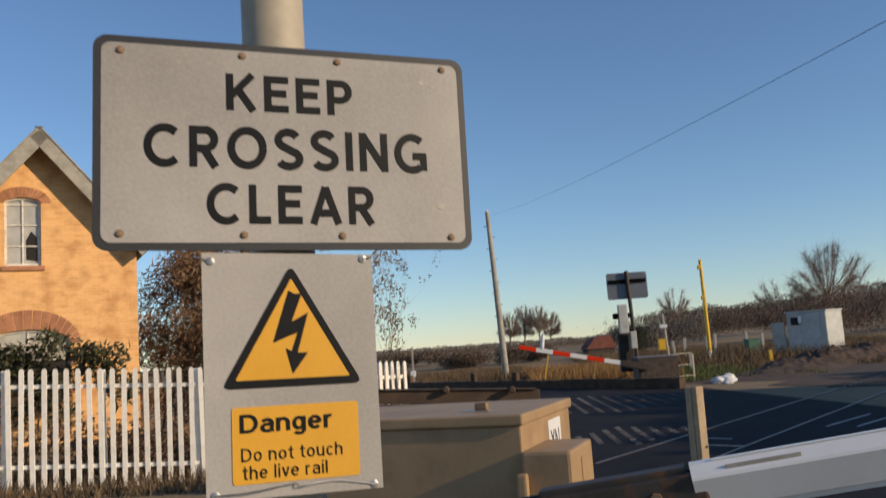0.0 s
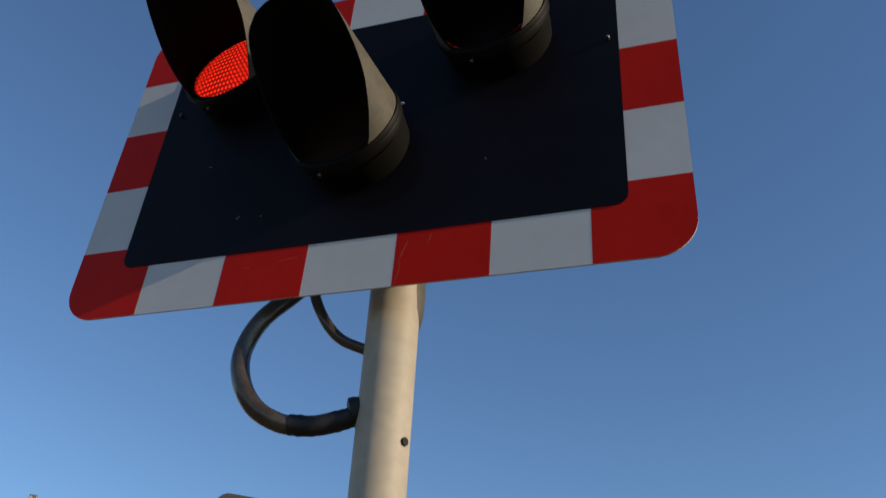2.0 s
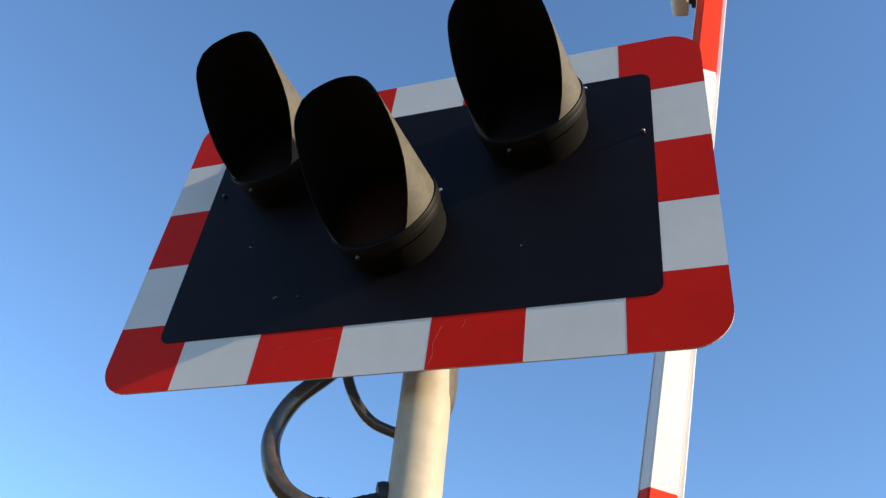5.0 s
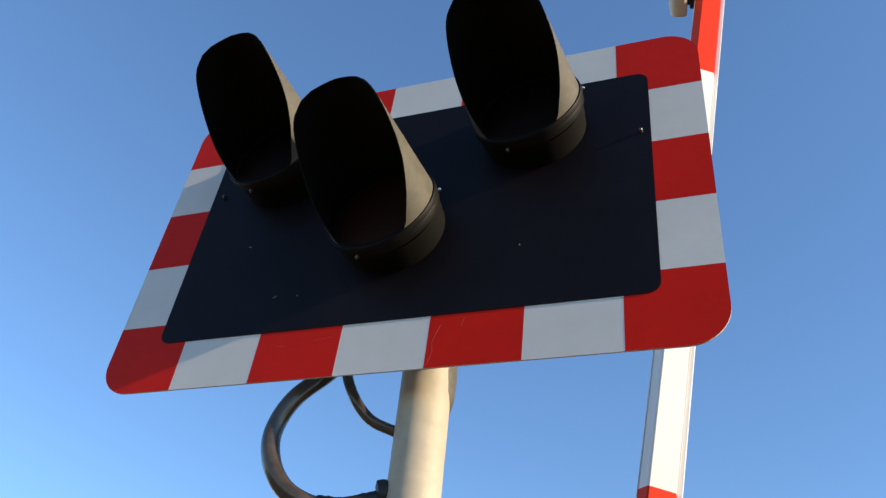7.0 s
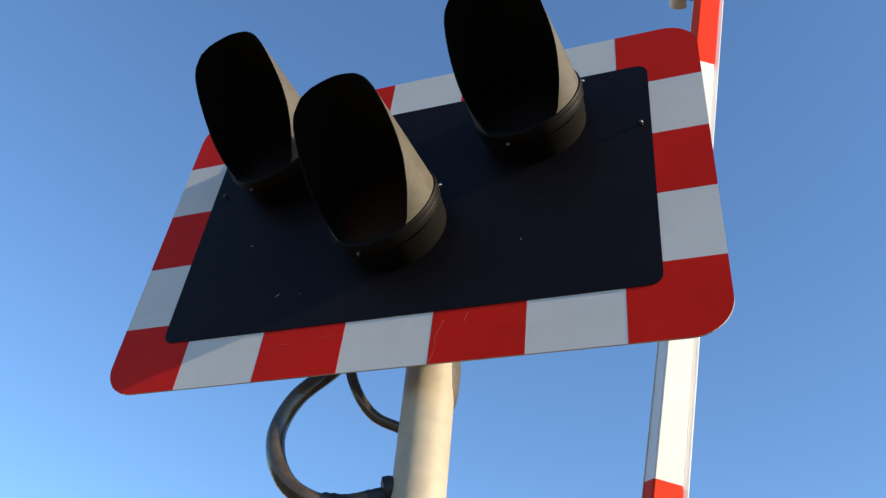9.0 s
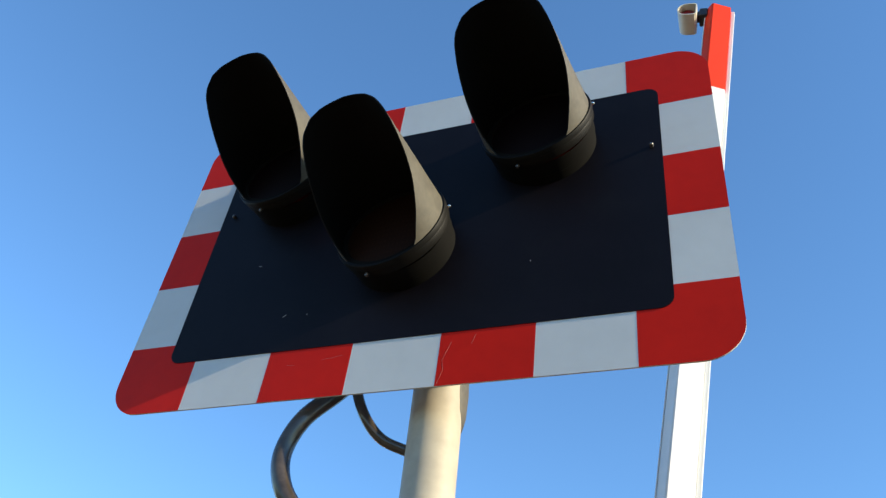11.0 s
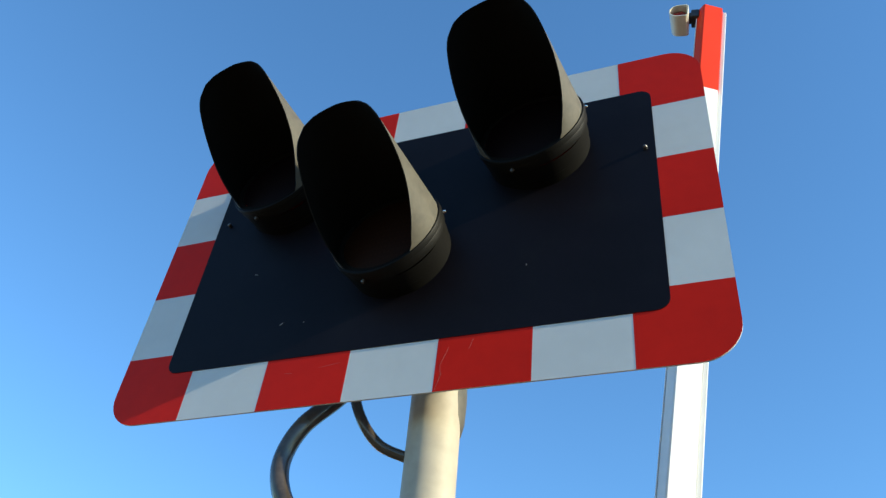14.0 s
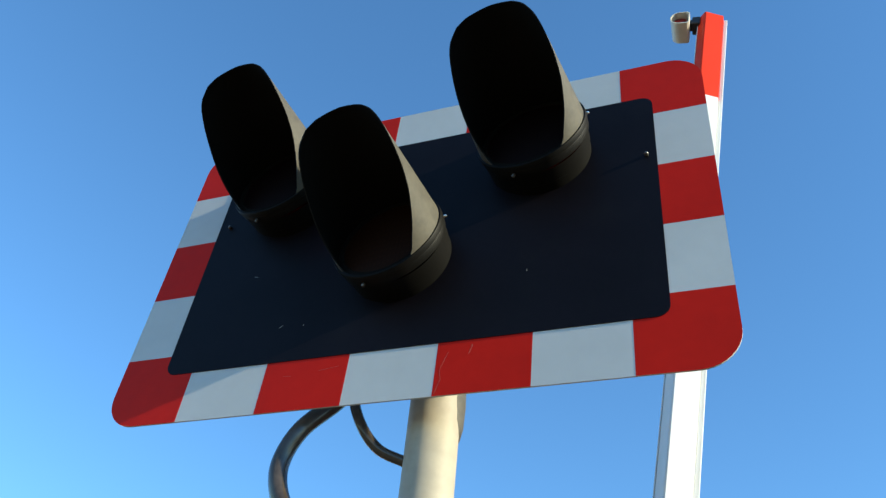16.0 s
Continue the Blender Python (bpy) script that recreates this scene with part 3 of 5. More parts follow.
def heavy_letters(word, x0, x1, z0, z1, y, glyphs=GLYPHS, half=HALF, gap=0.21):
    """Road-sign capitals drawn as thick strokes, fitted to x0..x1 and z0..z1."""
    bm = bmesh.new()
    total = sum(glyphs[c][0] for c in word) + gap * (len(word) - 1)
    kx, kz, pen, lift = (x1 - x0) / total, z1 - z0, 0.0, 0
    for c in word:
        for line in glyphs[c][1]:
            lift += 1
            yy = y - 0.00003 * (lift % 7)
            left, right = [], []
            for i, p in enumerate(line):
                a, b = Vector(line[max(i - 1, 0)]), Vector(line[min(i + 1, len(line) - 1)])
                d = (b - a).normalized()
                o = Vector((-d.y, d.x)) * half
                if len(line) > 2 and 0 < i < len(line) - 1:
                    e = (Vector(p) - a).normalized()
                    o = o / max(0.5, e.dot(d))
                left.append(bm.verts.new((x0 + (pen + p[0] + o.x) * kx, yy, z0 + (p[1] + o.y) * kz)))
                right.append(bm.verts.new((x0 + (pen + p[0] - o.x) * kx, yy, z0 + (p[1] - o.y) * kz)))
            for i in range(len(line) - 1):
                bm.faces.new((left[i], left[i + 1], right[i + 1], right[i]))
        pen += glyphs[c][0] + gap
    ex = bmesh.ops.extrude_face_region(bm, geom=list(bm.faces))
    bmesh.ops.translate(bm, vec=(0, 0.0007, 0), verts=[g for g in ex["geom"] if isinstance(g, bmesh.types.BMVert)])
    return bm


SIGN = pose(0, 0, 2.08) @ Matrix.Rotation(radians(22.72), 4, "Z") @ Matrix.Rotation(radians(-1.32), 4, "X") @ Matrix.Rotation(radians(1.24), 4, "Y") @ pose(-0.001, -0.0763, -0.0005) @ Matrix.Diagonal((1.006, 1, 1.006, 1))


def screw_head(parent, x, z, y=-0.001):
    bm = bmesh.new()
    ring_tube(bm, [(0, 0, 0), (0, -0.0004, 0)], 0.0072, 12)
    part("rust_ring", bm, "rust", parent, "rusty stain ring", m=pose(x, y, z))
    bm = bmesh.new()
    ring_tube(bm, [(0, 0, 0), (0, -0.003, 0), (0, -0.0045, 0)], [0.0058, 0.0055, 0.003], 10)
    part("screw", bm, "rust", parent, m=pose(x, y - 0.0005, z), smooth=True)


def build_signs():
    s = thing("crossing_sign", SIGN, "white metal sign reading keep crossing clear, grey edged, rusty screws", "sign")
    part("plate", slab(outline(-0.318, -0.187, 0.348, 0.186, 0.024), 0.0, 0.004), "sign_grey", s, "dark grey edge border")
    part("face", slab(outline(-0.305, -0.174, 0.335, 0.173, 0.016), -0.0012, 0.0), "sign_white", s, "greyed white sign face with dappled shade in its colour")
    for word, a in (("KEEP", (-0.100, 0.126, 0.062, 0.129)), ("CROSSING", (-0.237, 0.265, -0.042, 0.031)), ("CLEAR", (-0.135, 0.161, -0.141, -0.071))):
        part("lettering", heavy_letters(word, *a, -0.0020), "sign_black", s, "bold black capital letters")
    for x, z in ((-0.275, 0.159), (-0.071, 0.163), (0.101, 0.164), (0.305, 0.163), (-0.276, -0.159), (-0.074, -0.161), (0.099, -0.162), (0.306, -0.164)):
        screw_head(s, x, z)
    for x, z, w in ((0.262, 0.135, 0.010), (0.285, 0.128, 0.007), (0.29, -0.105, 0.012), (-0.18, 0.145, 0.004), (0.275, -0.11, 0.008)):
        bm = slab([(x + w * (0.6 + 0.4 * noise.noise((k, x * 9, 2))) * math.cos(k), z + w * (0.5 + 0.4 * noise.noise((k, z * 9, 5))) * math.sin(k)) for k in [i * 0.7 for i in range(9)]], -0.0017, -0.001)
        part("scuff", bm, "grey_steel", s, "scraped grey mark")
    for z in (-0.09, 0.09):
        part("channel", boxed(-0.25, 0.004, z - 0.015, 0.28, 0.02, z + 0.015, 0.002), "steel", s)
    d = thing("danger_sign", SIGN, "white plastic warning sign reading danger do not touch the live rail", "sign")
    part("plate", slab([(-0.1455, -0.190), (-0.1425, -0.604), (0.156, -0.606), (0.152, -0.195)], 0.006, 0.010), "sign_white", d, "greyed white plastic plate")
    def tri(cx, z0, z1, half, r):
        out = []
        A, B, C = Vector((cx, z1)), Vector((cx - half, z0)), Vector((cx + half, z0))
        for p, q, o in ((B, A, C), (C, B, A), (A, C, B)):
            for k in range(6):
                t = k / 5
                e, f = p + (q - p).normalized() * r, p + (o - p).normalized() * r
                out.append(tuple((1 - t) ** 2 * e + 2 * t * (1 - t) * p + t * t * f))
        return out
    part("triangle_border", slab(tri(0.005, -0.423, -0.212, 0.121, 0.016), 0.0045, 0.006), "sign_black", d, "black triangle border")
    part("triangle", slab(tri(0.005, -0.4095, -0.2365, 0.0985, 0.003), 0.0035, 0.0045), "sign_yellow", d, "yellow triangle")
    bolt = [(0.000, -0.258), (0.010, -0.264), (0.023, -0.263), (0.004, -0.312), (0.033, -0.297), (0.013, -0.366), (0.031, -0.366), (0.004, -0.402), (-0.007, -0.358), (0.003, -0.363), (0.014, -0.331), (-0.029, -0.348)]
    part("lightning_bolt", slab(bolt, 0.0025, 0.0035), "sign_black", d, "black lightning arrow")
    part("yellow_panel", slab(outline(-0.100, -0.5805, 0.1155, -0.454, 0.006), 0.0045, 0.006), "sign_yellow", d, "yellow word panel")
    for word, a, w, gap in (("Danger", (-0.087, 0.070, -0.4965, -0.466), 0.088, 0.12), ("Do not touch", (-0.086, 0.086, -0.5435, -0.5215), 0.06, 0.13), ("the live rail", (-0.084, 0.059, -0.5725, -0.5505), 0.06, 0.13)):
        part("lettering", heavy_letters(word, *a, 0.0036, LOWER, w, gap), "sign_black", d)
    for x, z in ((-0.131, -0.205), (0.135, -0.203), (0.140, -0.598), (-0.128, -0.594)):
        bm = bmesh.new()
        ring_tube(bm, [(0, 0.0065, 0), (0, 0.004, 0), (0, 0.003, 0)], [0.007, 0.007, 0.004], 12)
        part("eyelet", bm, "steel", d, m=pose(x, 0, z), smooth=True)
    bm = bmesh.new()
    ring_tube(bm, smooth_path([(-0.128, 0.003, -0.594), (-0.07, -0.003, -0.592), (0.0, 0.002, -0.585), (0.01, -0.003, -0.589), (0.07, 0.002, -0.586), (0.14, 0.003, -0.598)], 5), 0.0012, 6)
    part("tie_wire", bm, "steel", d, "thin twisted tie wire")
    for s_ in (-1, 1):
        bm = bmesh.new()
        ring_tube(bm, [(s_ * 0.133, 0.003, -0.204), (s_ * 0.15, 0.0, -0.2), (s_ * 0.158, 0.012, -0.196)], 0.0014, 6)
        part("tie_wire", bm, "steel", d)


build_post()
SIGNAL = build_lights()
build_signs()

# ---- barrier ----
PIVOT = (0.370, 0.666, 1.274)
ARM_YAW = -11.9
STRIPE0, STRIPE, TIP = 1.585, 0.6, 3.945


def arm_section():
    """Cross-section of the boom: y across (towards the road user is minus), z up when it lies level."""
    return [(0.035, 0.052), (-0.012, 0.054), (-0.02, 0.051), (-0.050, 0.026), (-0.052, 0.019), (-0.022, -0.052), (0.035, -0.052)]


def arm_piece(x0, x1, grow=0.0):
    bm = bmesh.new()
    sec = [(y * (1 + grow), z * (1 + grow)) for y, z in arm_section()]
    a = [bm.verts.new((x0, y, z)) for y, z in sec]
    b = [bm.verts.new((x1, y, z)) for y, z in sec]
    bm.faces.new(a[::-1])
    bm.faces.new(b)
    for i in range(len(sec)):
        j = (i + 1) % len(sec)
        bm.faces.new((a[i], a[j], b[j], b[i]))
    return bm


def boom_lamp(parent, x):
    """A small hooded lamp on the top edge of the boom, on a black clamp."""
    lamp = part("boom_lamp", boxed(x - 0.02, -0.035, 0.045, x + 0.03, 0.03, 0.080, 0.006), "black_rubber", parent, "black lamp clamp")
    part("stem", boxed(x - 0.016, -0.03, 0.07, x + 0.016, 0.012, 0.1, 0.006), "black_rubber", lamp)
    seg = 20
    bm = bmesh.new()
    rings = []
    m = Matrix.Translation((x - 0.028, 0.035, 0.128))
    for y, r in ((0.0, 0.030), (0.0, 0.038), (-0.09, 0.041), (-0.11, 0.041), (-0.11, 0.037), (-0.05, 0.035)):
        ring = []
        for k in range(seg):
            a = 2 * math.pi * k / seg
            boxy = 1.35 if math.cos(a) < 0.1 else 1.0
            ring.append(bm.verts.new(m @ Vector((max(-1, min(1, boxy * math.sin(a))) * r, y, max(-1, min(1, boxy * math.cos(a))) * r))))
        rings.append(ring)
    for a, b in zip(rings, rings[1:]):
        for k in range(seg):
            bm.faces.new((a[k], a[(k + 1) % seg], b[(k + 1) % seg], b[k]))
    bm.faces.new(rings[0])
    part("lamp_case", bm, "lamp_cream", lamp, "cream lamp case", smooth=True)
    bm = bmesh.new()
    ring_tube(bm, [m @ Vector((0, -0.072, 0)), m @ Vector((0, -0.082, 0)), m @ Vector((0, -0.087, 0))], [0.036, 0.033, 0.02], 20)
    part("lamp_lens", bm, "red_lens", lamp, "dull red lens", smooth=True)


def build_barrier():
    arm = thing("boom_barrier", pose(*PIVOT, 0, -8.1, ARM_YAW), "white and red striped aluminium crossing barrier arm", "barrier")
    marks = [0.47, STRIPE0 - STRIPE, STRIPE0, STRIPE0 + STRIPE, STRIPE0 + 2 * STRIPE, STRIPE0 + 3 * STRIPE, TIP]
    for i, (a, b) in enumerate(zip(marks, marks[1:])):
        red = i in (1, 3, 5)
        part("red_band" if red else "white_band", arm_piece(a, b), "arm_red" if red else "arm_white", arm)
    bm = bmesh.new()
    box(bm, 0.50, -0.006, -0.068, TIP - 0.01, 0.012, -0.0525, 0.002)
    part("edge_rail", bm, "arm_white", arm, "white edge rail under the boom")
    part("top_bead", boxed(0.52, -0.018, 0.0535, TIP - 0.02, -0.006, 0.057, 0.001), "arm_white", arm)
    bm = boxed(-0.35, -0.040, -0.07, 0.50, -0.005, 0.035, 0.006)
    box(bm, -0.35, 0.036, -0.07, 0.50, 0.06, 0.035, 0.006)
    box(bm, 0.1, -0.02, 0.02, 0.46, 0.05, 0.05, 0.004)
    part("boom_holder", bm, "arm_steel", arm, "dark rusty steel boom holder")
    part("joint_strip", boxed(0.55, -0.042, 0.030, 0.72, -0.034, 0.042, 0.002), "grey_steel", arm)
    for x in (0.2, 0.38):
        b = bmesh.new()
        ring_tube(b, [(x, -0.041, -0.01), (x, -0.055, -0.01)], 0.016, 6)
        part("holder_bolt", b, "rust", arm)
    boom_lamp(arm, STRIPE0 + STRIPE)
    boom_lamp(arm, TIP - 0.035)
    MOVING["arm"] = arm
    ped = thing("barrier_pedestal", pose(0.335, 0.79, 0, 0, 0, ARM_YAW), "grey steel barrier machine pedestal on concrete", "machine")
    part("body", boxed(-0.2, -0.05, 0.04, 0.15, 0.2, 1.22, 0.02), "grey_steel", ped)
    part("plinth", boxed(-0.3, -0.12, 0.0, 0.25, 0.3, 0.06, 0.01), "grey_steel", ped)
    b = bmesh.new()
    ring_tube(b, [(0.035, -0.08, 1.22), (0.035, 0.12, 1.22)], 0.03, 16)
    part("shaft", b, "arm_steel", ped, smooth=True)


build_barrier()


def build_cabinet():
    cab = thing("equipment_cabinet", pose(0.45, 1.71, 0, 0, 0, -17), "weathered tan steel trackside equipment cabinet", "cabinet")
    part("body", boxed(-1.3, 0.0, 0.05, 0.0, 0.84, 1.405, 0.008), "cabinet", cab)
    part("lid", boxed(-1.31, -0.014, 1.407, 0.012, 0.854, 1.45, 0.008), "cabinet", cab, "tan sheet lid, grimy on top")
    part("plinth", boxed(-1.35, -0.05, 0.0, 0.05, 0.9, 0.05, 0.005), "grey_steel", cab)
    clip = part("lid_catch", boxed(-0.30, 0.18, 1.45, -0.18, 0.24, 1.455, 0.001), "steel", cab)
    part("padlock", boxed(-0.24, 0.19, 1.455, -0.19, 0.23, 1.485, 0.004), "rust", clip, "rusty lock")
    lab = part("label_plate", boxed(0.0005, 0.42, 1.21, 0.0025, 0.64, 1.385, 0.0005), "label_white", cab, "white plate with two black letters")
    part("lettering", letters("YN", 0, 0.15, 0, 0.10, 0.0), "sign_black", lab, m=pose(0.0035, 0.45, 1.24, 0, 0, 90))
    side = part("side_box", boxed(0.002, -0.04, 0.7, 0.19, 0.36, 1.315, 0.014), "cabinet", cab, "small tan box bolted to the side")
    part("box_panel", boxed(0.191, 0.13, 1.05, 0.193, 0.30, 1.27, 0.0005), "cabinet", side, "plain raised panel")
    part("side_tube", boxed(-0.01, -0.08, 0.7, 0.03, -0.042, 1.24, 0.01), "cabinet", cab)
    for x in (-1.2, -0.7, -0.08):
        part("door_hinge", boxed(x, -0.018, 0.4, x + 0.02, -0.001, 0.5, 0.003), "steel", cab)
    sm = thing("white_marker_box", pose(-0.25, 0.12, 0, 0, 0, 10), "small white plastic box at the foot of the post", "box")
    part("body", boxed(-0.09, -0.06, 0.0, 0.06, 0.06, 1.30, 0.02), "label_white", sm)


build_cabinet()


# ---- station house and fence ----
def brick_material(name, base, dark, joint):
    m = bpy.data.materials.new(name)
    m.use_nodes = True
    n, l = m.node_tree.nodes, m.node_tree.links
    p = n["Principled BSDF"]
    p.inputs["Roughness"].default_value = 0.9
    tc, mp, br, ns = n.new("ShaderNodeTexCoord"), n.new("ShaderNodeMapping"), n.new("ShaderNodeTexBrick"), n.new("ShaderNodeTexNoise")
    mp.inputs["Rotation"].default_value = (radians(90), 0, 0)
    l.new(tc.outputs["Object"], mp.inputs[0])
    l.new(mp.outputs[0], br.inputs["Vector"])
    br.inputs["Scale"].default_value = 1.0
    br.inputs["Brick Width"].default_value, br.inputs["Row Height"].default_value, br.inputs["Mortar Size"].default_value = 0.225, 0.075, 0.006
    br.inputs["Color1"].default_value, br.inputs["Color2"].default_value, br.inputs["Mortar"].default_value = (*base, 1), (*dark, 1), (*joint, 1)
    l.new(tc.outputs["Object"], ns.inputs["Vector"])
    ns.inputs["Scale"].default_value, ns.inputs["Detail"].default_value = 2.1, 9
    mx = n.new("ShaderNodeMix")
    mx.data_type = "RGBA"
    mx.blend_type = "MULTIPLY"
    r = n.new("ShaderNodeValToRGB")
    r.color_ramp.elements[0].color, r.color_ramp.elements[1].color = (0.66, 0.47, 0.34, 1), (1.16, 1.12, 1.06, 1)
    r.color_ramp.elements[0].position, r.color_ramp.elements[1].position = 0.34, 0.54
    l.new(ns.outputs[0], r.inputs[0])
    mx.inputs["Factor"].default_value = 0.5
    l.new(br.outputs["Color"], mx.inputs["A"])
    l.new(r.outputs[0], mx.inputs["B"])
    l.new(mx.outputs["Result"], p.inputs["Base Color"])
    b = n.new("ShaderNodeBump")
    b.inputs["Strength"].default_value, b.inputs["Distance"].default_value = 0.5, 0.01
    l.new(br.outputs["Fac"], b.inputs["Height"])
    b.invert = True
    l.new(b.outputs[0], p.inputs["Normal"])
    return m


M["house_brick"] = brick_material("house_brick", (0.80, 0.46, 0.19), (0.72, 0.38, 0.14), (0.76, 0.50, 0.25))


def arch_points(cx, half, z_spring, rise, n=12):
    return [(cx + half * math.cos(math.pi * (1 - i / n)), z_spring + rise * math.sin(math.pi * i / n)) for i in range(n + 1)]


def build_house():
    h = thing("station_house", pose(-11.24, 20.0, 0.68, 0, 0, 30), "orange brick gabled station house with grey bargeboards", "house")
    cx, half, eave, apex, y0, y1 = 0.0, 2.38, 4.54, 7.3, 0.0, 9.0
    wins = [(-0.40, 0.43, 3.95, 5.62, 0.16), (-0.30, 1.0, 0.75, 1.95, 0.38)]
    # gable wall with openings cut by strips
    bm = bmesh.new()
    outer = [(cx - half, -0.6), (cx + half, -0.6), (cx + half, eave), (cx, apex), (cx - half, eave)]
    loops = [outer]
    for wx, wh, z0, zs, rise in wins:
        loops.append([(wx - wh, z0), (wx + wh, z0)] + arch_points(wx, wh, zs, rise)[::-1])
    edges = []
    for lp in loops:
        vs = [bm.verts.new((x, y0, z)) for x, z in lp]
        edges += [bm.edges.new((vs[i], vs[(i + 1) % len(vs)])) for i in range(len(vs))]
    bmesh.ops.triangle_fill(bm, edges=edges, use_beauty=True, use_dissolve=False)
    ex = bmesh.ops.extrude_face_region(bm, geom=list(bm.faces))
    bmesh.ops.translate(bm, vec=(0, 0.3, 0), verts=[g for g in ex["geom"] if isinstance(g, bmesh.types.BMVert)])
    part("gable_wall", bm, "house_brick", h, "orange weathered brick gable")
    for x in (cx - half, cx + half - 0.3):
        part("side_wall", boxed(x, y0 + 0.3, -0.6, x + 0.3, y1 - 0.3, eave), "house_brick", h)
    part("back_wall", slab([(a, b) for a, b in outer], y1 - 0.3, y1), "house_brick", h)
    part("inner_wall", boxed(cx - half + 0.3, y0 + 1.2, -0.6, cx + half - 0.3, y0 + 1.3, eave + 1.3), "dark_in", h)
    slope = math.atan2(apex - eave, half)
    L = half / math.cos(slope) + 0.46
    for s in (-1, 1):
        m = pose(cx, 0, apex + 0.16) @ Matrix.Rotation(s * slope, 4, "Y")
        x0, x1 = (0, L) if s > 0 else (-L, 0)
        roof = part("roof", boxed(x0, y0 - 0.42, -0.02, x1, y1 + 0.3, 0.06), "slate", h, "dark slate roof slope", m=m)
        part("bargeboard", boxed(x0, y0 - 0.55, -0.30, x1, y0 - 0.495, 0.05, 0.006), "barge_wood", roof, "weathered grey bargeboard")
        part("barge_mould", boxed(x0, y0 - 0.58, 0.05, x1, y0 - 0.42, 0.085, 0.006), "barge_wood", roof)
        part("purlin_end", boxed(x0 + (L - 0.42 if s > 0 else 0.2), y0 - 0.4, -0.24, x0 + (L - 0.2 if s > 0 else 0.42), y0, -0.05, 0.01), "timber", roof)
        part("soffit", boxed(x0, y0 - 0.49, -0.06, x1, y0 - 0.005, -0.025), "timber", roof)
    part("ridge", boxed(cx - 0.1, y0 - 0.5, apex + 0.16, cx + 0.1, y1 + 0.3, apex + 0.27, 0.03), "slate", h)
    for wx, wh, z0, zs, rise in wins:
        w = part("window", slab([(wx - wh, z0 + 0.03), (wx + wh, z0 + 0.03)] + arch_points(wx, wh, zs, rise)[::-1], y0 + 0.16, y0 + 0.165), "glass", h, "old small-paned sash window with a broken pane")
        def bar(x0, z0_, x1, z1_, d=0.05):
            part("glazing_bar", boxed(x0, y0 + 0.16 - d, z0_, x1, y0 + 0.159, z1_, 0.004), "frame_wood", w)
        bar(wx - wh, z0 + 0.03, wx - wh + 0.06, zs + 0.05, 0.07)
        bar(wx + wh - 0.06, z0 + 0.03, wx + wh, zs + 0.05, 0.07)
        bar(wx - 0.02, z0 + 0.09, wx + 0.02, zs + rise - 0.03)
        bar(wx - wh + 0.06, z0 + 0.03, wx + wh - 0.06, z0 + 0.09, 0.07)
        for k in (0.33, 0.66, 0.98):
            bar(wx - wh + 0.06, z0 + (zs - z0) * k - 0.015, wx + wh - 0.06, z0 + (zs - z0) * k + 0.015, 0.04)
        a = arch_points(wx, wh, zs, rise)
        b = arch_points(wx, wh - 0.06, zs, rise - 0.06)
        part("arched_head", slab(a + b[::-1], y0 + 0.09, y0 + 0.159), "frame_wood", w)
        part("broken_pane", slab([(wx + 0.08, z0 + 0.2), (wx + wh - 0.08, z0 + 0.15), (wx + wh - 0.1, z0 + 0.8), (wx + 0.2, z0 + 0.95), (wx + 0.07, z0 + 0.7)], y0 + 0.150, y0 + 0.156), "dark_in", w, "dark broken pane")
        part("sill", boxed(wx - wh - 0.08, y0 - 0.07, z0 - 0.10, wx + wh + 0.08, y0 + 0.16, z0 + 0.02, 0.012), "red_brick", w, "worn brick sill")
        n = 17
        o1, i1 = arch_points(wx, wh + 0.24, zs, rise + (0.27 if wh < 0.6 else 0.5), n), arch_points(wx, wh + 0.01, zs, rise + 0.01, n)
        for i in range(n):
            f = lambda p, q, t: (p[0] + (q[0] - p[0]) * t, p[1] + (q[1] - p[1]) * t)
            quad = [f(o1[i], o1[i + 1], 0.05), f(o1[i], o1[i + 1], 0.95), f(i1[i], i1[i + 1], 0.95), f(i1[i], i1[i + 1], 0.05)]
            part("arch_brick", slab(quad, y0 - 0.012, y0 + 0.1), "red_brick", w)


FENCE = ((-9.6, 10.8, 2.02), (-7.15, 11.27, 1.90), (-4.35, 11.84, 1.74), (-1.95, 12.7, 1.64), (-1.2, 13.75, 1.60))


def build_fence():
    f = thing("paling_fence", pose(0, 0, 0), "white painted upright paling fence with two rails", "fence")
    pal = None
    for (ax, ay, az), (bx, by, bz) in zip(FENCE, FENCE[1:]):
        d = math.hypot(bx - ax, by - ay)
        yaw = math.degrees(math.atan2(by - ay, bx - ax))
        tilt = math.degrees(math.atan2(bz - az, d))
        n = round(d / 0.168)
        if pal is None:
            pal = finish("paling", slab([(-0.036, -0.32), (0.036, -0.32), (0.036, 1.51), (0.018, 1.55), (-0.018, 1.55), (-0.036, 1.51)], -0.014, 0.014), "fence_white")
        for i in range(n):
            t = (i + 0.5) / n
            ob = part("paling", pal, None, f, m=pose(ax + (bx - ax) * t, ay + (by - ay) * t, az + (bz - az) * t - 1.55, random.uniform(-0.6, 0.6), random.uniform(-0.7, 0.7), yaw + random.uniform(-3, 3)))
        for dz in (-0.27, -1.48):
            part("rail", boxed(0, 0.016, dz - 0.03, d, 0.05, dz + 0.03, 0.004), "fence_white", f, m=pose(ax, ay, az, 0, -tilt, yaw))
        for t in (0.0, 0.5):
            part("fence_post", boxed(-0.045, 0.05, 0, 0.045, 0.14, az + (bz - az) * t - 0.02, 0.008), "fence_white", f, m=pose(ax + (bx - ax) * t, ay + (by - ay) * t, 0, 0, 0, yaw))


build_house()
build_fence()


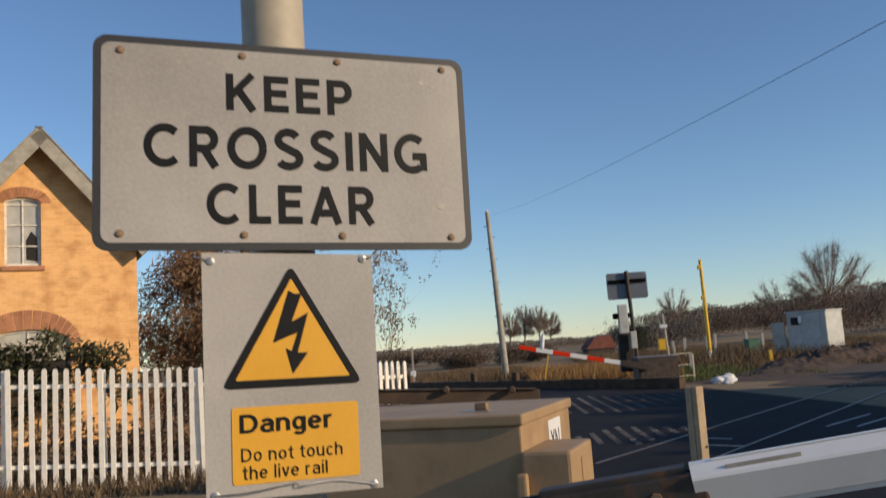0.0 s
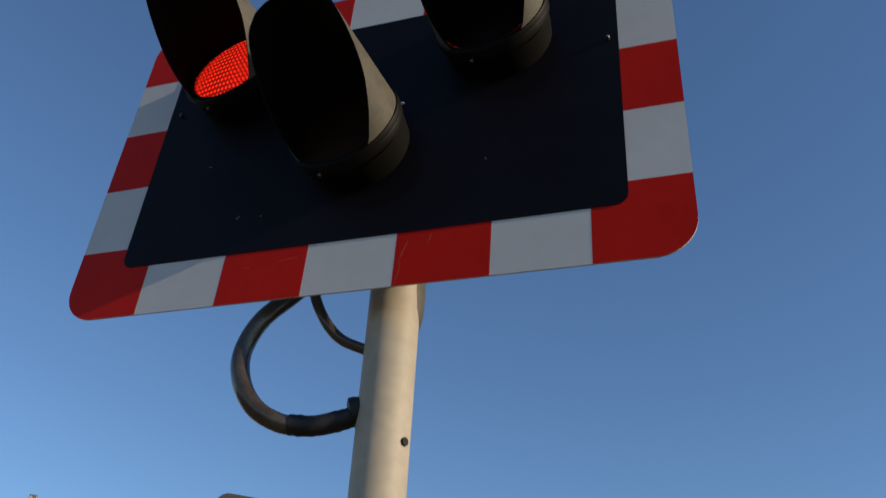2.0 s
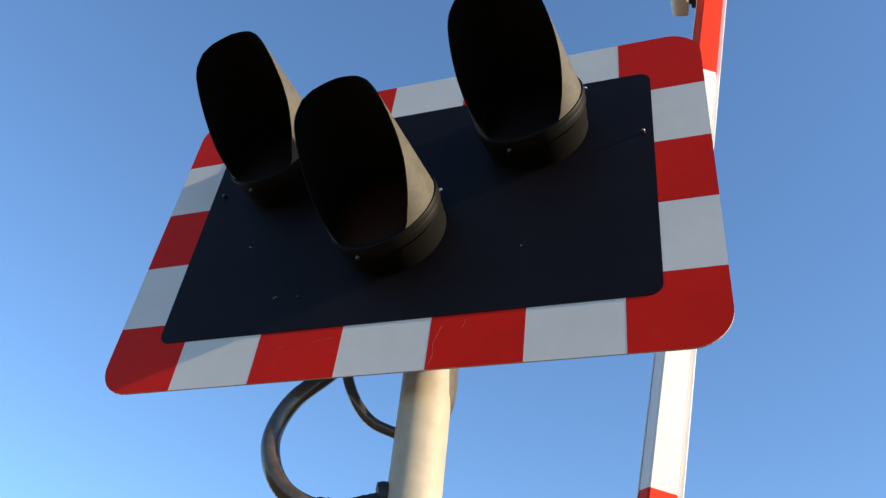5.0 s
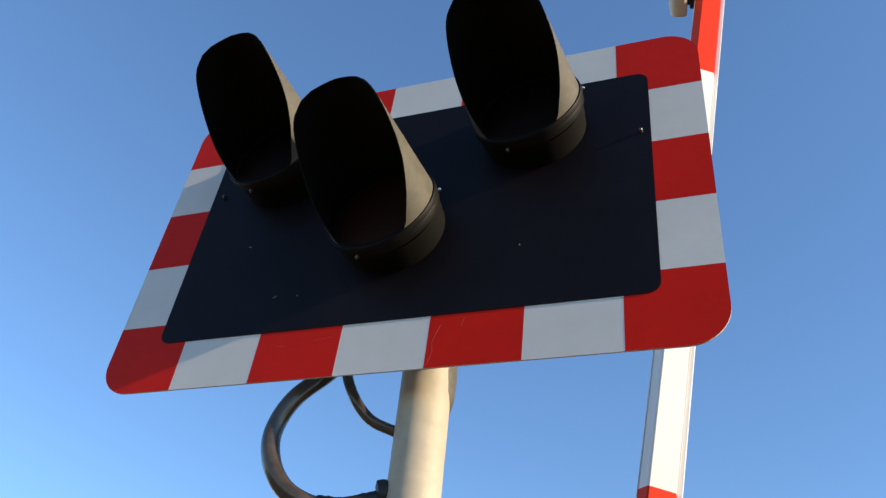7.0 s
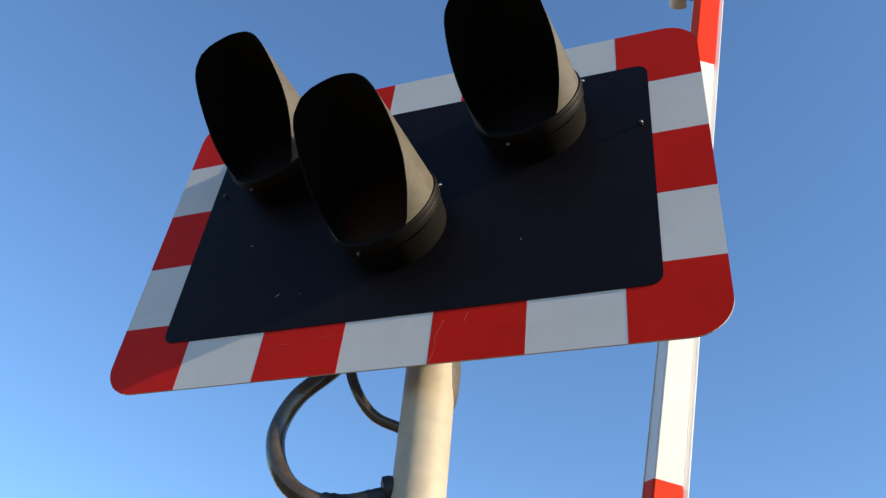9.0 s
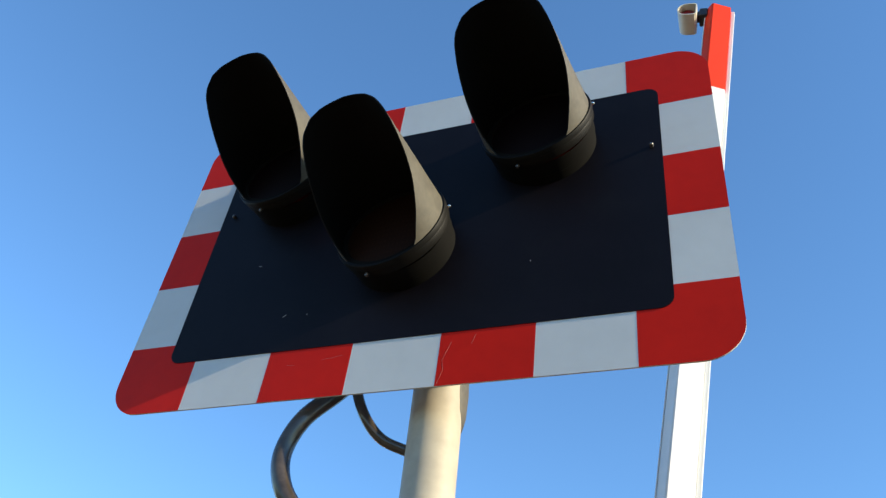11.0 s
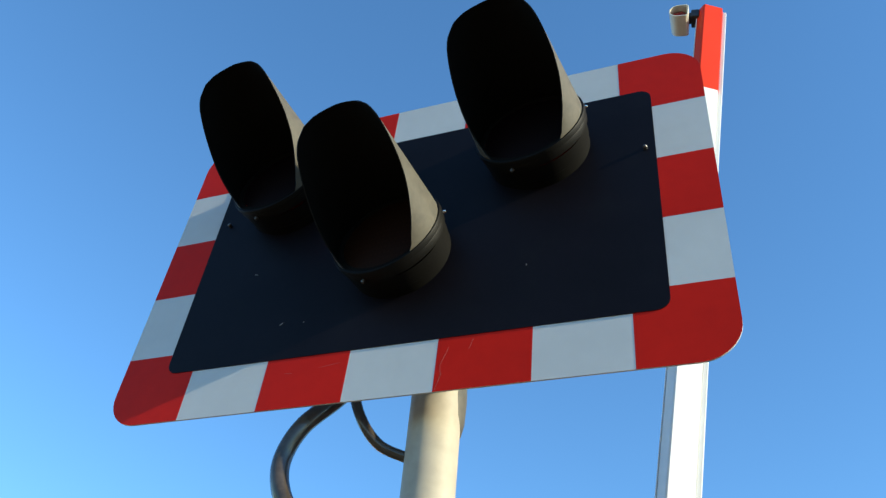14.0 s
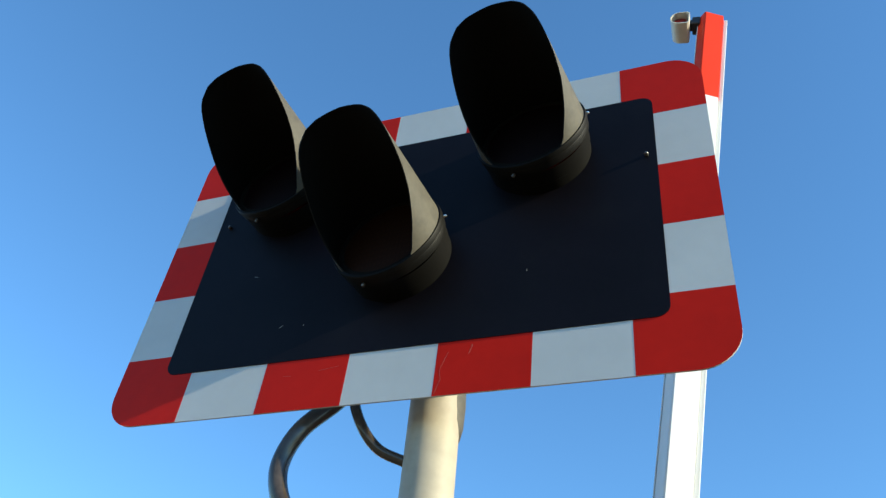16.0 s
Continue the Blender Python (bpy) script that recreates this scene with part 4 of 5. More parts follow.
# ---- road, tracks and the far side of the crossing ----
RAIL_DIR = Vector((0.56, 0.83, 0)).normalized()
RAIL_NORMAL = Vector((RAIL_DIR.y, -RAIL_DIR.x, 0))
RAIL_YAW = math.degrees(math.atan2(RAIL_DIR.y, RAIL_DIR.x))


def flat(name, pts, z, material, label, kind="structure", category="road"):
    bm = bmesh.new()
    top = [bm.verts.new((x, y, z)) for x, y in pts]
    low = [bm.verts.new((x, y, -0.05)) for x, y in pts]
    bm.faces.new(top)
    for i in range(len(pts)):
        j = (i + 1) % len(pts)
        bm.faces.new((top[i], low[i], low[j], top[j]))
    return tagged(new(name, finish(name, bm, material)), label, category, kind=kind)


def build_crossing():
    flat("road", [(1.0, -30), (9, -30), (9.5, 0), (8.2, 16), (7.0, 26.8), (-5.57, 43.7), (-6.2, 42), (-0.6, 16), (1.0, 3.0)], 0.012, "asphalt", "dark worn asphalt road over the crossing")
    # ballast bed and the running rails on the right
    o = Vector((3.89, 14.15, 0))
    def at(along, across):
        p = o + RAIL_DIR * along + RAIL_NORMAL * across
        return p.x, p.y
    flat("ballast", [at(12.5, -2.6), at(70, -2.6), at(70, 9), at(6, 9), at(9.5, 3.5)], 0.02, "ballast", "dark brown stone ballast beside the rails", category="ballast")
    for k, across in enumerate((0.0, 1.435, 4.8, 6.235)):
        r = thing("rail", pose(*at(-4, across), 0, 0, 0, RAIL_YAW), "worn steel running rail in the crossing", "rail", "running rails")
        part("rail_foot", boxed(0, -0.024, 0.0, 80, 0.024, 0.016, 0.002), "rail", r)
        part("rail_head", boxed(0, -0.013, 0.0165, 80, 0.013, 0.024, 0.002), "rail_top", r, "polished rail head")
    sl = finish("sleeper", boxed(-0.13, -0.5, 0.0, 0.13, 1.95, 0.03, 0.01), "timber")
    for c in (0.0, 4.8):
        for i in range(40):
            s = new("sleeper", sl)
            s.matrix_basis = pose(*at(11 + i * 0.7, c - 0.0), 0.0, 0, 0, RAIL_YAW - 180)
            tagged(s, "dark timber sleeper in ballast", "sleeper", "track sleepers")
    # low lumpy earth bank on the far side of the rails
    bm = bmesh.new()
    rows_ = []
    for i in range(220):
        row = []
        for j in range(19):
            w = j / 18
            along, across = 15 + i * 0.27, -2.6 - 3.8 * w
            h = 0.55 * math.sin(math.pi * w) * min(1, i / 40)
            x, y = at(along, across + 0.25 * noise.noise((along * 0.4, 0, 1)))
            lump = 0.55 * noise.noise((x * 0.7, y * 0.7, 4)) + 0.45 * noise.noise((x * 2.1, y * 2.1, 9)) + 0.3 * noise.noise((x * 5, y * 5, 2))
            row.append(bm.verts.new((x, y, max(0.0, h * (1 + lump)) + 0.004)))
        rows_.append(row)
    for a, b in zip(rows_, rows_[1:]):
        for j in range(18):
            bm.faces.new((a[j], a[j + 1], b[j + 1], b[j]))
    tagged(new("earth_bank", finish("earth_bank", bm, "ballast")), "low lumpy dark brown earth bank beside the rails", "bank", kind="structure")
    # anti-trespass slats beside the road: rows of short ridged timbers
    g = thing("trespass_guard", pose(3.2, 22.6, 0.012, 0, 0, RAIL_YAW), "grey timber anti-trespass grid beside the rails", "guard")
    piece = finish("ridge", slab([(-0.035, 0.0), (0.035, 0.0), (0.0, 0.022)], -0.06, 0.06), "ridge_grey")
    for i in range(18):
        for j in range(9):
            part("ridge", piece, None, g, m=pose(-2.8 + i * 0.34, -1.9 + j * 0.46 + (0.23 if i % 2 else 0), 0, 0, 0, 60))
    g = thing("trespass_guard", pose(2.75, 14.2, 0.012, 0, 0, RAIL_YAW), "worn timber anti-trespass grid at the road edge", "guard")
    for i in range(10):
        for j in range(5):
            part("ridge", piece, None, g, m=pose(-1.2 + i * 0.26, -0.6 + j * 0.34 + (0.17 if i % 2 else 0), 0, 0, 0, 60))
    for x0, y0, x1, y1 in ((3.50, 13.3, 4.05, 12.75), (3.38, 12.3, 3.95, 11.75), (5.9, 13.7, 7.3, 15.3), (6.3, 13.4, 7.8, 15.1)):
        d, a = math.hypot(x1 - x0, y1 - y0), math.degrees(math.atan2(y1 - y0, x1 - x0))
        ln = new("road_marking", finish("road_marking", boxed(0, -0.03, 0.0, d, 0.03, 0.004), "line_white"))
        ln.matrix_basis = pose(x0, y0, 0.013, 0, 0, a)
        tagged(ln, "worn white painted road line", "road marking", "road lines", "structure")
    # low dark timber kerb at the far edge
    a, b = Vector((-5.5, 43.6, 0)), Vector((6.9, 27.0, 0))
    k = thing("timber_kerb", pose(a.x, a.y, 0, 0, 0, math.degrees(math.atan2((b - a).y, (b - a).x))), "low dark timber edging along the crossing", "kerb")
    for i in range(10):
        part("beam", boxed(i * 2.0, -0.15, 0.0, i * 2.0 + 1.985, 0.15, 0.34 + 0.02 * (i % 2), 0.015), "kerb_timber", k)
    for x in (2.5, 8.0, 11.0):
        part("stub_post", boxed(x, -0.14, 0.3, x + 0.3, 0.05, 0.7, 0.03), "kerb_timber", k)
    w = thing("timber_rail", pose(0, 0, 0), "dark brown timber rail on short posts behind the cabinet", "rail")
    part("beam", boxed(0, -0.06, -0.17, 2.35, 0.06, 0.0, 0.012), "kerb_timber", w, m=pose(-1.45, 9.34, 1.30, 0, 3.4, 2))
    part("lower_beam", boxed(0, 0.0, -0.40, 2.35, 0.08, -0.18, 0.012), "kerb_timber", w, m=pose(-1.45, 9.34, 1.30, 0, 3.4, 2))
    part("capping", boxed(0.05, -0.09, 0.002, 2.3, 0.075, 0.016, 0.004), "kerb_timber", w, m=pose(-1.45, 9.34, 1.30, 0, 3.4, 2))
    for x, z in ((-1.3, 1.20), (-0.27, 1.15), (0.6, 1.10)):
        part("rail_post", boxed(x - 0.05, 9.42, 0, x + 0.05, 9.52, z, 0.01), "kerb_timber", w)
    for x, z in ((-0.27, 1.235), (0.55, 1.185)):
        bm = bmesh.new()
        ring_tube(bm, [(x, 9.22, z), (x, 9.25, z), (x, 9.31, z)], [0.03, 0.045, 0.045], 10)
        part("rail_bolt", bm, "kerb_timber", w, smooth=True)
    p = thing("fence_post", pose(1.845, 5.0, 0, 0, 0.5, 32), "weathered grey steel post with a bolt hole", "post")
    part("post", boxed(-0.04, -0.02, 0, 0.035, 0.03, 1.32, 0.008), "tan_post", p)
    part("flange", boxed(-0.045, 0.03, 0, -0.035, 0.09, 1.31, 0.002), "tan_post", p)
    bm = bmesh.new()
    ring_tube(bm, [(0.012, -0.0205, 0.88), (0.012, -0.024, 0.88)], 0.011, 10)
    part("bolt_hole", bm, "dark_in", p)


build_crossing()

def afar(m):
    """Sets a thing of the far side out from a sketch plan: turned a little and enlarged with its distance, on level ground."""
    dx, dy = m.translation.x - EYE_X, m.translation.y - EYE_Y
    r, az = math.hypot(dx, dy), math.atan2(dx, dy) + radians(0.35)
    k = 1.695 / math.tan(math.atan(1.737 / r) - radians(1.28)) / r
    at = Vector((EYE_X + r * k * math.sin(az), EYE_Y + r * k * math.cos(az), m.translation.z * k))
    return Matrix.LocRotScale(at, m.to_quaternion(), (k, k, k))


FAR_ARM = afar(pose(3.62, 20.9, 0.62, 0, 0, 182))


def build_far_side():
    w = thing("crossing_signal", afar(pose(3.93, 21.4, -0.06)), "grey-backed crossing light board on a thin post", "traffic signal")
    bm = bmesh.new()
    ring_tube(bm, [(0.02, 0, 0), (-0.09, 0, 3.1)], 0.05, 14)
    part("post", bm, "arm_steel", w, smooth=True)
    part("board", slab(outline(-0.62, 2.36, 0.44, 3.06, 0.06), 0.06, 0.075), "grey_board", w, "grey metal back of the board")
    part("stiffener", boxed(-0.58, 0.02, 2.78, 0.40, 0.06, 2.88, 0.004), "hood_black", w)
    part("relay_box", boxed(-0.40, -0.08, 1.46, -0.16, 0.1, 2.22, 0.02), "shed_grey", w, "pale relay box")
    part("lamp_unit", boxed(-0.52, -0.05, 1.85, -0.1, 0.25, 2.0, 0.03), "hood_black", w)
    part("small_box", boxed(-0.14, -0.1, 1.05, 0.02, 0.08, 1.5, 0.02), "shed_grey", w)
    part("dark_case", boxed(-0.42, 0.15, 0.45, -0.04, 0.4, 1.45, 0.03), "timber", w)
    c = thing("equipment_cabinet", afar(pose(4.35, 21.1, 0, 0, 0, 6)), "grey steel barrier machine cabinet", "cabinet")
    part("body", boxed(-0.55, -0.25, 0.03, 0.5, 0.3, 0.74, 0.02), "arm_steel", c)
    part("lid", boxed(-0.57, -0.27, 0.745, 0.52, 0.32, 0.78, 0.01), "grey_board", c)
    part("door", boxed(-0.5, -0.262, 0.08, -0.05, -0.252, 0.68, 0.004), "arm_steel", c)
    arm = thing("boom_barrier", FAR_ARM @ pose(0, 0, 0, 0, -12, 0), "red and white striped crossing barrier arm", "barrier")
    for i in range(6):
        part("red_band" if i % 2 else "white_band", boxed(0.2 + i * 0.44, -0.04, -0.055, 0.64 + i * 0.44, 0.04, 0.055, 0.01), "arm_red" if i % 2 else "arm_white", arm)
    part("holder", boxed(-0.5, -0.06, -0.08, 0.2, 0.06, 0.08, 0.01), "arm_steel", arm)
    bm = bmesh.new()
    ring_tube(bm, [(2.25, 0.0, 0.05), (2.27, 0.0, 0.30), (2.28, 0.0, 0.5)], [0.06, 0.05, 0.01], 8)
    part("flag", bm, "bag_white", arm)
    part("prop", boxed(2.05, -0.01, -0.7, 2.08, 0.01, -0.05), "yellow_paint", arm)
    MOVING["far_arm"] = arm
    y = thing("yellow_post", afar(pose(7.82, 29.9, 0)), "tall leaning yellow painted trackside post", "post")
    bm = bmesh.new()
    ring_tube(bm, [(0, 0, 0), (-0.005, 0, 0.6), (-0.015, 0, 2.2), (-0.03, 0, 3.72)], [0.045, 0.065, 0.065, 0.055], 12)
    part("shaft", bm, "yellow_paint", y, smooth=True)
    part("foot", boxed(-0.06, -0.06, 0, 0.06, 0.06, 0.45, 0.01), "bag_white", y)
    for x, z in ((-0.07, 2.35), (-0.05, 2.1), (-0.1, 3.45)):
        part("bracket", boxed(x - 0.05, -0.06, z - 0.07, x + 0.08, 0.06, z + 0.07, 0.02), "yellow_paint", y)
    s = thing("lineside_hut", afar(pose(11.65, 29.4, 0, 0, 0, -46)), "pale grey flat-roofed lineside equipment hut", "hut")
    s.scale = Vector((s.scale.x * 0.86, s.scale.y * 0.86, s.scale.z * 0.9))
    part("body", boxed(-1.15, -0.7, 0.0, 0.5, 0.7, 1.72, 0.01), "shed_grey", s)
    part("roof", boxed(-1.2, -0.75, 1.721, 0.55, 0.75, 1.78, 0.015), "shed_grey", s)
    part("door", boxed(-0.5, -0.73, 0.05, 0.25, -0.702, 1.6, 0.006), "shed_grey", s)
    v = part("vent", boxed(-0.95, -0.76, 1.25, -0.62, -0.702, 1.55, 0.01), "dark_in", s, "dark vent")
    part("vent_cowl", boxed(-0.62, -0.8, 1.3, -0.48, -0.702, 1.58, 0.02), "label_white", v)
    for x in (-1.1, 0.45):
        part("corner_trim", boxed(x - 0.04, -0.715, 0, x + 0.04, -0.701, 1.72, 0.003), "shed_grey", s)
    d = thing("open_gate_panel", afar(pose(10.45, 30.2, 0, 0, -8, 40)), "pale leaning sheet panel beside the hut", "panel")
    part("sheet", boxed(-0.03, -0.25, 0.0, 0.03, 0.25, 1.25, 0.01), "shed_grey", d)
    g = thing("green_cabinet", afar(pose(9.9, 32, 0, 0, 0, 10)), "dark green trackside cabinet in rough grass", "cabinet")
    part("body", boxed(-0.22, -0.2, 0, 0.22, 0.2, 0.66, 0.02), "green_paint", g)
    part("lid", boxed(-0.25, -0.23, 0.66, 0.25, 0.23, 0.70, 0.01), "green_paint", g)
    for i, (x, yy, hh) in enumerate(((8.6, 33.5, 0.9), (9.0, 34, 0.95), (10.3, 34, 0.95), (10.6, 33, 0.85), (7.2, 33, 0.8), (8.0, 35, 0.85), (6.5, 27, 0.5), (9.2, 27.5, 0.42))):
        p = thing("marker_post", afar(pose(x, yy, 0, 0, random.uniform(-4, 4), 0)), "short weathered post in rough grass", "post", "short posts")
        part("stake", boxed(-0.05, -0.05, 0, 0.05, 0.05, hh, 0.01), "grey_steel" if i < 7 else "yellow_paint", p)
    p = thing("signal_mast", afar(pose(5.05, 22.8, 0)), "slim grey mast with small boxes", "post")
    bm = bmesh.new()
    ring_tube(bm, [(0, 0, 0), (-0.12, 0, 1.85)], 0.035, 10)
    part("mast", bm, "grey_steel", p, smooth=True)
    part("head", boxed(-0.22, -0.06, 1.45, -0.02, 0.06, 1.55, 0.01), "label_white", p)
    part("yellow_box", boxed(-0.3, -0.08, 0.85, -0.12, 0.08, 1.15, 0.01), "yellow_paint", p)
    gt = thing("white_gate", afar(pose(5.3, 22.4, 0, 0, 0, 20)), "small white tubular pedestrian gate", "gate")
    for z in (0.12, 0.42, 0.72):
        part("bar", boxed(-0.3, -0.012, z, 0.3, 0.012, z + 0.02), "grey_steel", gt)
    for x in (-0.3, 0.3):
        part("upright", boxed(x - 0.02, -0.02, 0, x + 0.02, 0.02, 0.70), "grey_steel", gt)
    for x, yy, r in ((5.75, 20.6, 0.16), (6.02, 20.8, 0.2), (5.9, 20.3, 0.12)):
        b = thing("rubble_sack", afar(pose(x, yy, 0, 0, 0, random.uniform(0, 180))), "crumpled white plastic sack on the verge", "sack", "white sacks")
        bm = bmesh.new()
        bmesh.ops.create_icosphere(bm, subdivisions=3, radius=r)
        for v in bm.verts:
            k = 1 + 0.35 * noise.noise(v.co * 9)
            v.co = Vector((v.co.x * k * 1.2, v.co.y * k, max(-r * 0.3, v.co.z * k * 0.8) + r * 0.3))
        part("sack", bm, "bag_white", b)
    t = thing("telegraph_pole", afar(pose(0.51, 28.8, 0)), "tall leaning wooden telegraph pole", "pole")
    bm = bmesh.new()
    ring_tube(bm, [(0, 0, 0), (-0.08, 0, 2.0), (-0.25, 0, 5.95)], [0.12, 0.11, 0.075], 12)
    part("shaft", bm, "barge_wood", t, smooth=True)
    for i in range(9):
        z = 2.2 + i * 0.4
        part("step_iron", boxed(-0.08 - (z - 2) * 0.043 + (0.09 if i % 2 else -0.17), -0.02, z, -0.08 - (z - 2) * 0.043 + (0.17 if i % 2 else -0.09), 0.0, z + 0.02), "timber", t)
    part("insulator", boxed(-0.29, -0.08, 5.9, -0.21, 0.08, 6.02, 0.02), "label_white", t)
    wire = thing("overhead_wire", pose(0, 0, 0), "thin black overhead wire from the pole", "wire")
    bm = bmesh.new()
    a, b = Vector((0.57, 46.66, 9.25)), WIRE_END
    pts = [a.lerp(b, i / 40) - Vector((0, 0, 4 * 0.3 * (i / 40) * (1 - i / 40))) for i in range(41)]
    ring_tube(bm, pts, 0.0035, 6)
    part("cable", bm, "black_rubber", wire)
    m = thing("marker_mast", afar(pose(-2.6, 27.5, 0)), "thin grey mast with a white box", "post")
    part("mast", boxed(-0.03, -0.03, 0, 0.03, 0.03, 1.35), "grey_steel", m)
    part("head", boxed(-0.1, -0.05, 0.35, 0.08, 0.05, 0.55, 0.01), "label_white", m)


WIRE_END = Vector((4.40, 1.8, 3.95))
build_far_side()


# ---- planting and the distance ----
def tri_object(name, tris, material, label, category, kind="stuff"):
    """Many loose small leaves or twigs as one mesh."""
    a = np.array(tris, dtype=float).reshape(-1, 3)
    me = bpy.data.meshes.new(name)
    me.from_pydata(a.tolist(), [], [(i, i + 1, i + 2) for i in range(0, len(a), 3)])
    me.materials.append(M[material])
    return me


def leaf_tris(rng, count, centre, radius, size, squash=1.0, shell=0.3):
    out = []
    for _ in range(count):
        d = rng.normal(size=3)
        d /= np.linalg.norm(d)
        r = shell + (1 - shell) * rng.random() ** 0.5
        p = np.array(centre) + d * r * np.array(radius)
        u, v = rng.normal(size=3), rng.normal(size=3)
        u /= np.linalg.norm(u)
        v -= u * v.dot(u)
        v /= np.linalg.norm(v)
        s = size * (0.5 + rng.random())
        out += [p - u * s * 0.5, p + u * s * 0.5, p + v * s * squash]
    return out


def branch_mesh(rng, start, height, spread, levels, radius, kids=4, lean=(0, 0, 1), up=0.5):
    """Forking limbs, thinner at every fork; triangles of three-sided tubes."""
    bm = bmesh.new()
    tips = []
    def grow(p, d, length, r, level):
        q = p
        pts, rad = [p], [r]
        for k in range(3):
            d = (d + Vector(rng.normal(size=3)) * 0.13 + Vector((0, 0, 0.04 * up))).normalized()
            q = q + d * (length / 3)
            pts.append(q)
            rad.append(r * (1 - 0.2 * (k + 1)))
        ring_tube(bm, pts, rad, 3 if level else 7, caps=False)
        if level >= levels:
            tips.append(q)
            return
        for k in range(kids):
            t = pts[1 + int(rng.integers(0, 3))] if k else q
            nd = (d + Vector(rng.normal(size=3)) * spread + Vector((0, 0, up * 0.3))).normalized()
            grow(t, nd, length * rng.uniform(0.55, 0.8), rad[-1] * 0.75, level + 1)
    grow(Vector(start), Vector(lean).normalized(), height, radius, 0)
    return bm, tips


def field(x, y):
    """A point of the fields from the sketch plan, twice as far out and on the land's surface."""
    a = radians(-0.35)
    dx, dy = 2 * (x - EYE_X), 2 * (y - EYE_Y)
    x, y = EYE_X + dx * math.cos(a) - dy * math.sin(a), EYE_Y + dx * math.sin(a) + dy * math.cos(a)
    return x, y, land(x, y)


def field_pose(x, y, yaw=0, dz=0):
    X, Y, Z = field(x, y)
    return pose(X, Y, Z + dz, 0, 0, yaw) @ Matrix.Diagonal((2, 2, 2, 1))


def build_planting():
    rng = np.random.default_rng(7)
    # brown shrubbery beside the house
    b = thing("shrubbery", pose(0, 0, 0), "dense brown winter shrubbery beside the house", "shrub")
    tris = []
    for i in range(44):
        c = (rng.uniform(-9.7, -5.6), rng.uniform(21.8, 24), rng.uniform(0.8, 4.9))
        tris += leaf_tris(rng, 900, c, (0.9, 0.9, 0.8), 0.04, 5, 0.1)
    part("leaves", tri_object("leaves", tris, "leaf_brown", "", ""), None, b)
    for i in range(9):
        bm, _ = branch_mesh(rng, (-9.2 + i * 0.4, 22.3 + rng.uniform(-0.6, 0.6), 0), 1.7, 0.5, 3, 0.035, 3)
        part("stem", bm, "twig", b)
    # creeper and low bushes before the house
    for k, (cx, n) in enumerate(((-12.0, 9), (-10.9, 9), (-9.3, 8))):
        v = thing("ivy_bush", pose(0, 0, 0), "straggling ivy bush against the house wall", "shrub", "wall bushes")
        tris = []
        for i in range(n):
            c = (cx + rng.uniform(-0.8, 0.8), 19.3 + rng.uniform(-0.5, 0.3), rng.uniform(0.8, 2.9 - abs(cx + 11.2) * 0.3))
            tris += leaf_tris(rng, 130, c, (0.5, 0.35, 0.4), 0.075, 2.2, 0.1)
        part("leaves", tri_object("leaves", tris, "leaf_green", "", ""), None, v)
        bm, tips = branch_mesh(rng, (cx, 19.2, 0), 1.3, 0.7, 2, 0.03, 4)
        part("stem", bm, "twig", v)
    # leggy shrub at the end of the fence
    s = thing("leggy_shrub", pose(0, 0, 0), "tall thin shrub with sparse dry leaves", "shrub")
    tips = []
    for i in range(9):
        bm, tp = branch_mesh(rng, (-2.05 + i * 0.08, 13.6, 0), 1.42, 0.22, 3, 0.016, 3, up=0.9)
        tips += tp
        part("stem", bm, "twig", s)
    tris = []
    for t in tips:
        tris += leaf_tris(rng, 9, tuple(t), (0.11, 0.11, 0.13), 0.028, 2.0, 0.1)
    part("leaves", tri_object("leaves", tris, "leaf_brown", "", ""), None, s)
    # brambles behind the fence, grass round its foot
    tris = []
    for i in range(60):
        x = rng.uniform(-9, -1.5)
        y = 12.2 + (x + 7) * 0.3 + rng.uniform(0, 2)
        tris += leaf_tris(rng, 110, (x, y, rng.uniform(0.1, 0.7)), (0.5, 0.4, 0.35), 0.07, 1.4, 0.1)
    br = thing("brambles", pose(0, 0, 0), "dark tangled brambles behind the fence", "brambles", kind="stuff")
    part("bramble_leaves", tri_object("bramble_leaves", tris, "leaf_brown", "", ""), None, br)
    def tufts(n, xf, yf, h, mat_, label):
        tr = []
        for i in range(n):
            x, y = rng.uniform(*xf), rng.uniform(*yf)
            a, hh = rng.uniform(0, 6.28), h * rng.uniform(0.4, 1.2)
            w = 0.012 + 0.02 * h
            tr += [(x - w * math.cos(a), y - w * math.sin(a), 0), (x + w * math.cos(a), y + w * math.sin(a), 0), (x + rng.normal() * hh * 0.4, y + rng.normal() * hh * 0.4, hh)]
        o = thing("rough_grass", pose(0, 0, 0), label, "grass", kind="stuff")
        part("blades", tri_object("blades", tr, mat_, "", ""), None, o)
    tufts(5000, (-9.5, -0.8), (10.4, 13.5), 0.26, "scrub", "rough brown weeds along the fence")
    tufts(12000, (2.0, 8.2), (35.5, 50), 0.62, "dry_grass", "tall dry orange grass beyond the crossing")
    tufts(9000, (-6.5, 2.5), (44, 62), 0.55, "scrub", "low brown weeds beyond the crossing")
    tufts(26000, (7.5, 34), (46, 84), 0.85, "scrub", "brown rough scrub by the far cabinets")
    tufts(9000, (7.2, 12.5), (31, 47), 0.22, "grass", "short green verge grass")
    tufts(5000, (11, 19), (36, 50), 0.3, "scrub", "brown weeds on the earth bank")
    # tall hedge out of view, added along the road to shade the crossing
    hd = thing("shade_hedge", pose(0, 0, 0), "unseen tall evergreen hedge added to shade the road", "hedge", kind="stuff")
    tris = []
    for i in range(70):
        y = 2.5 + 24.0 * i / 69
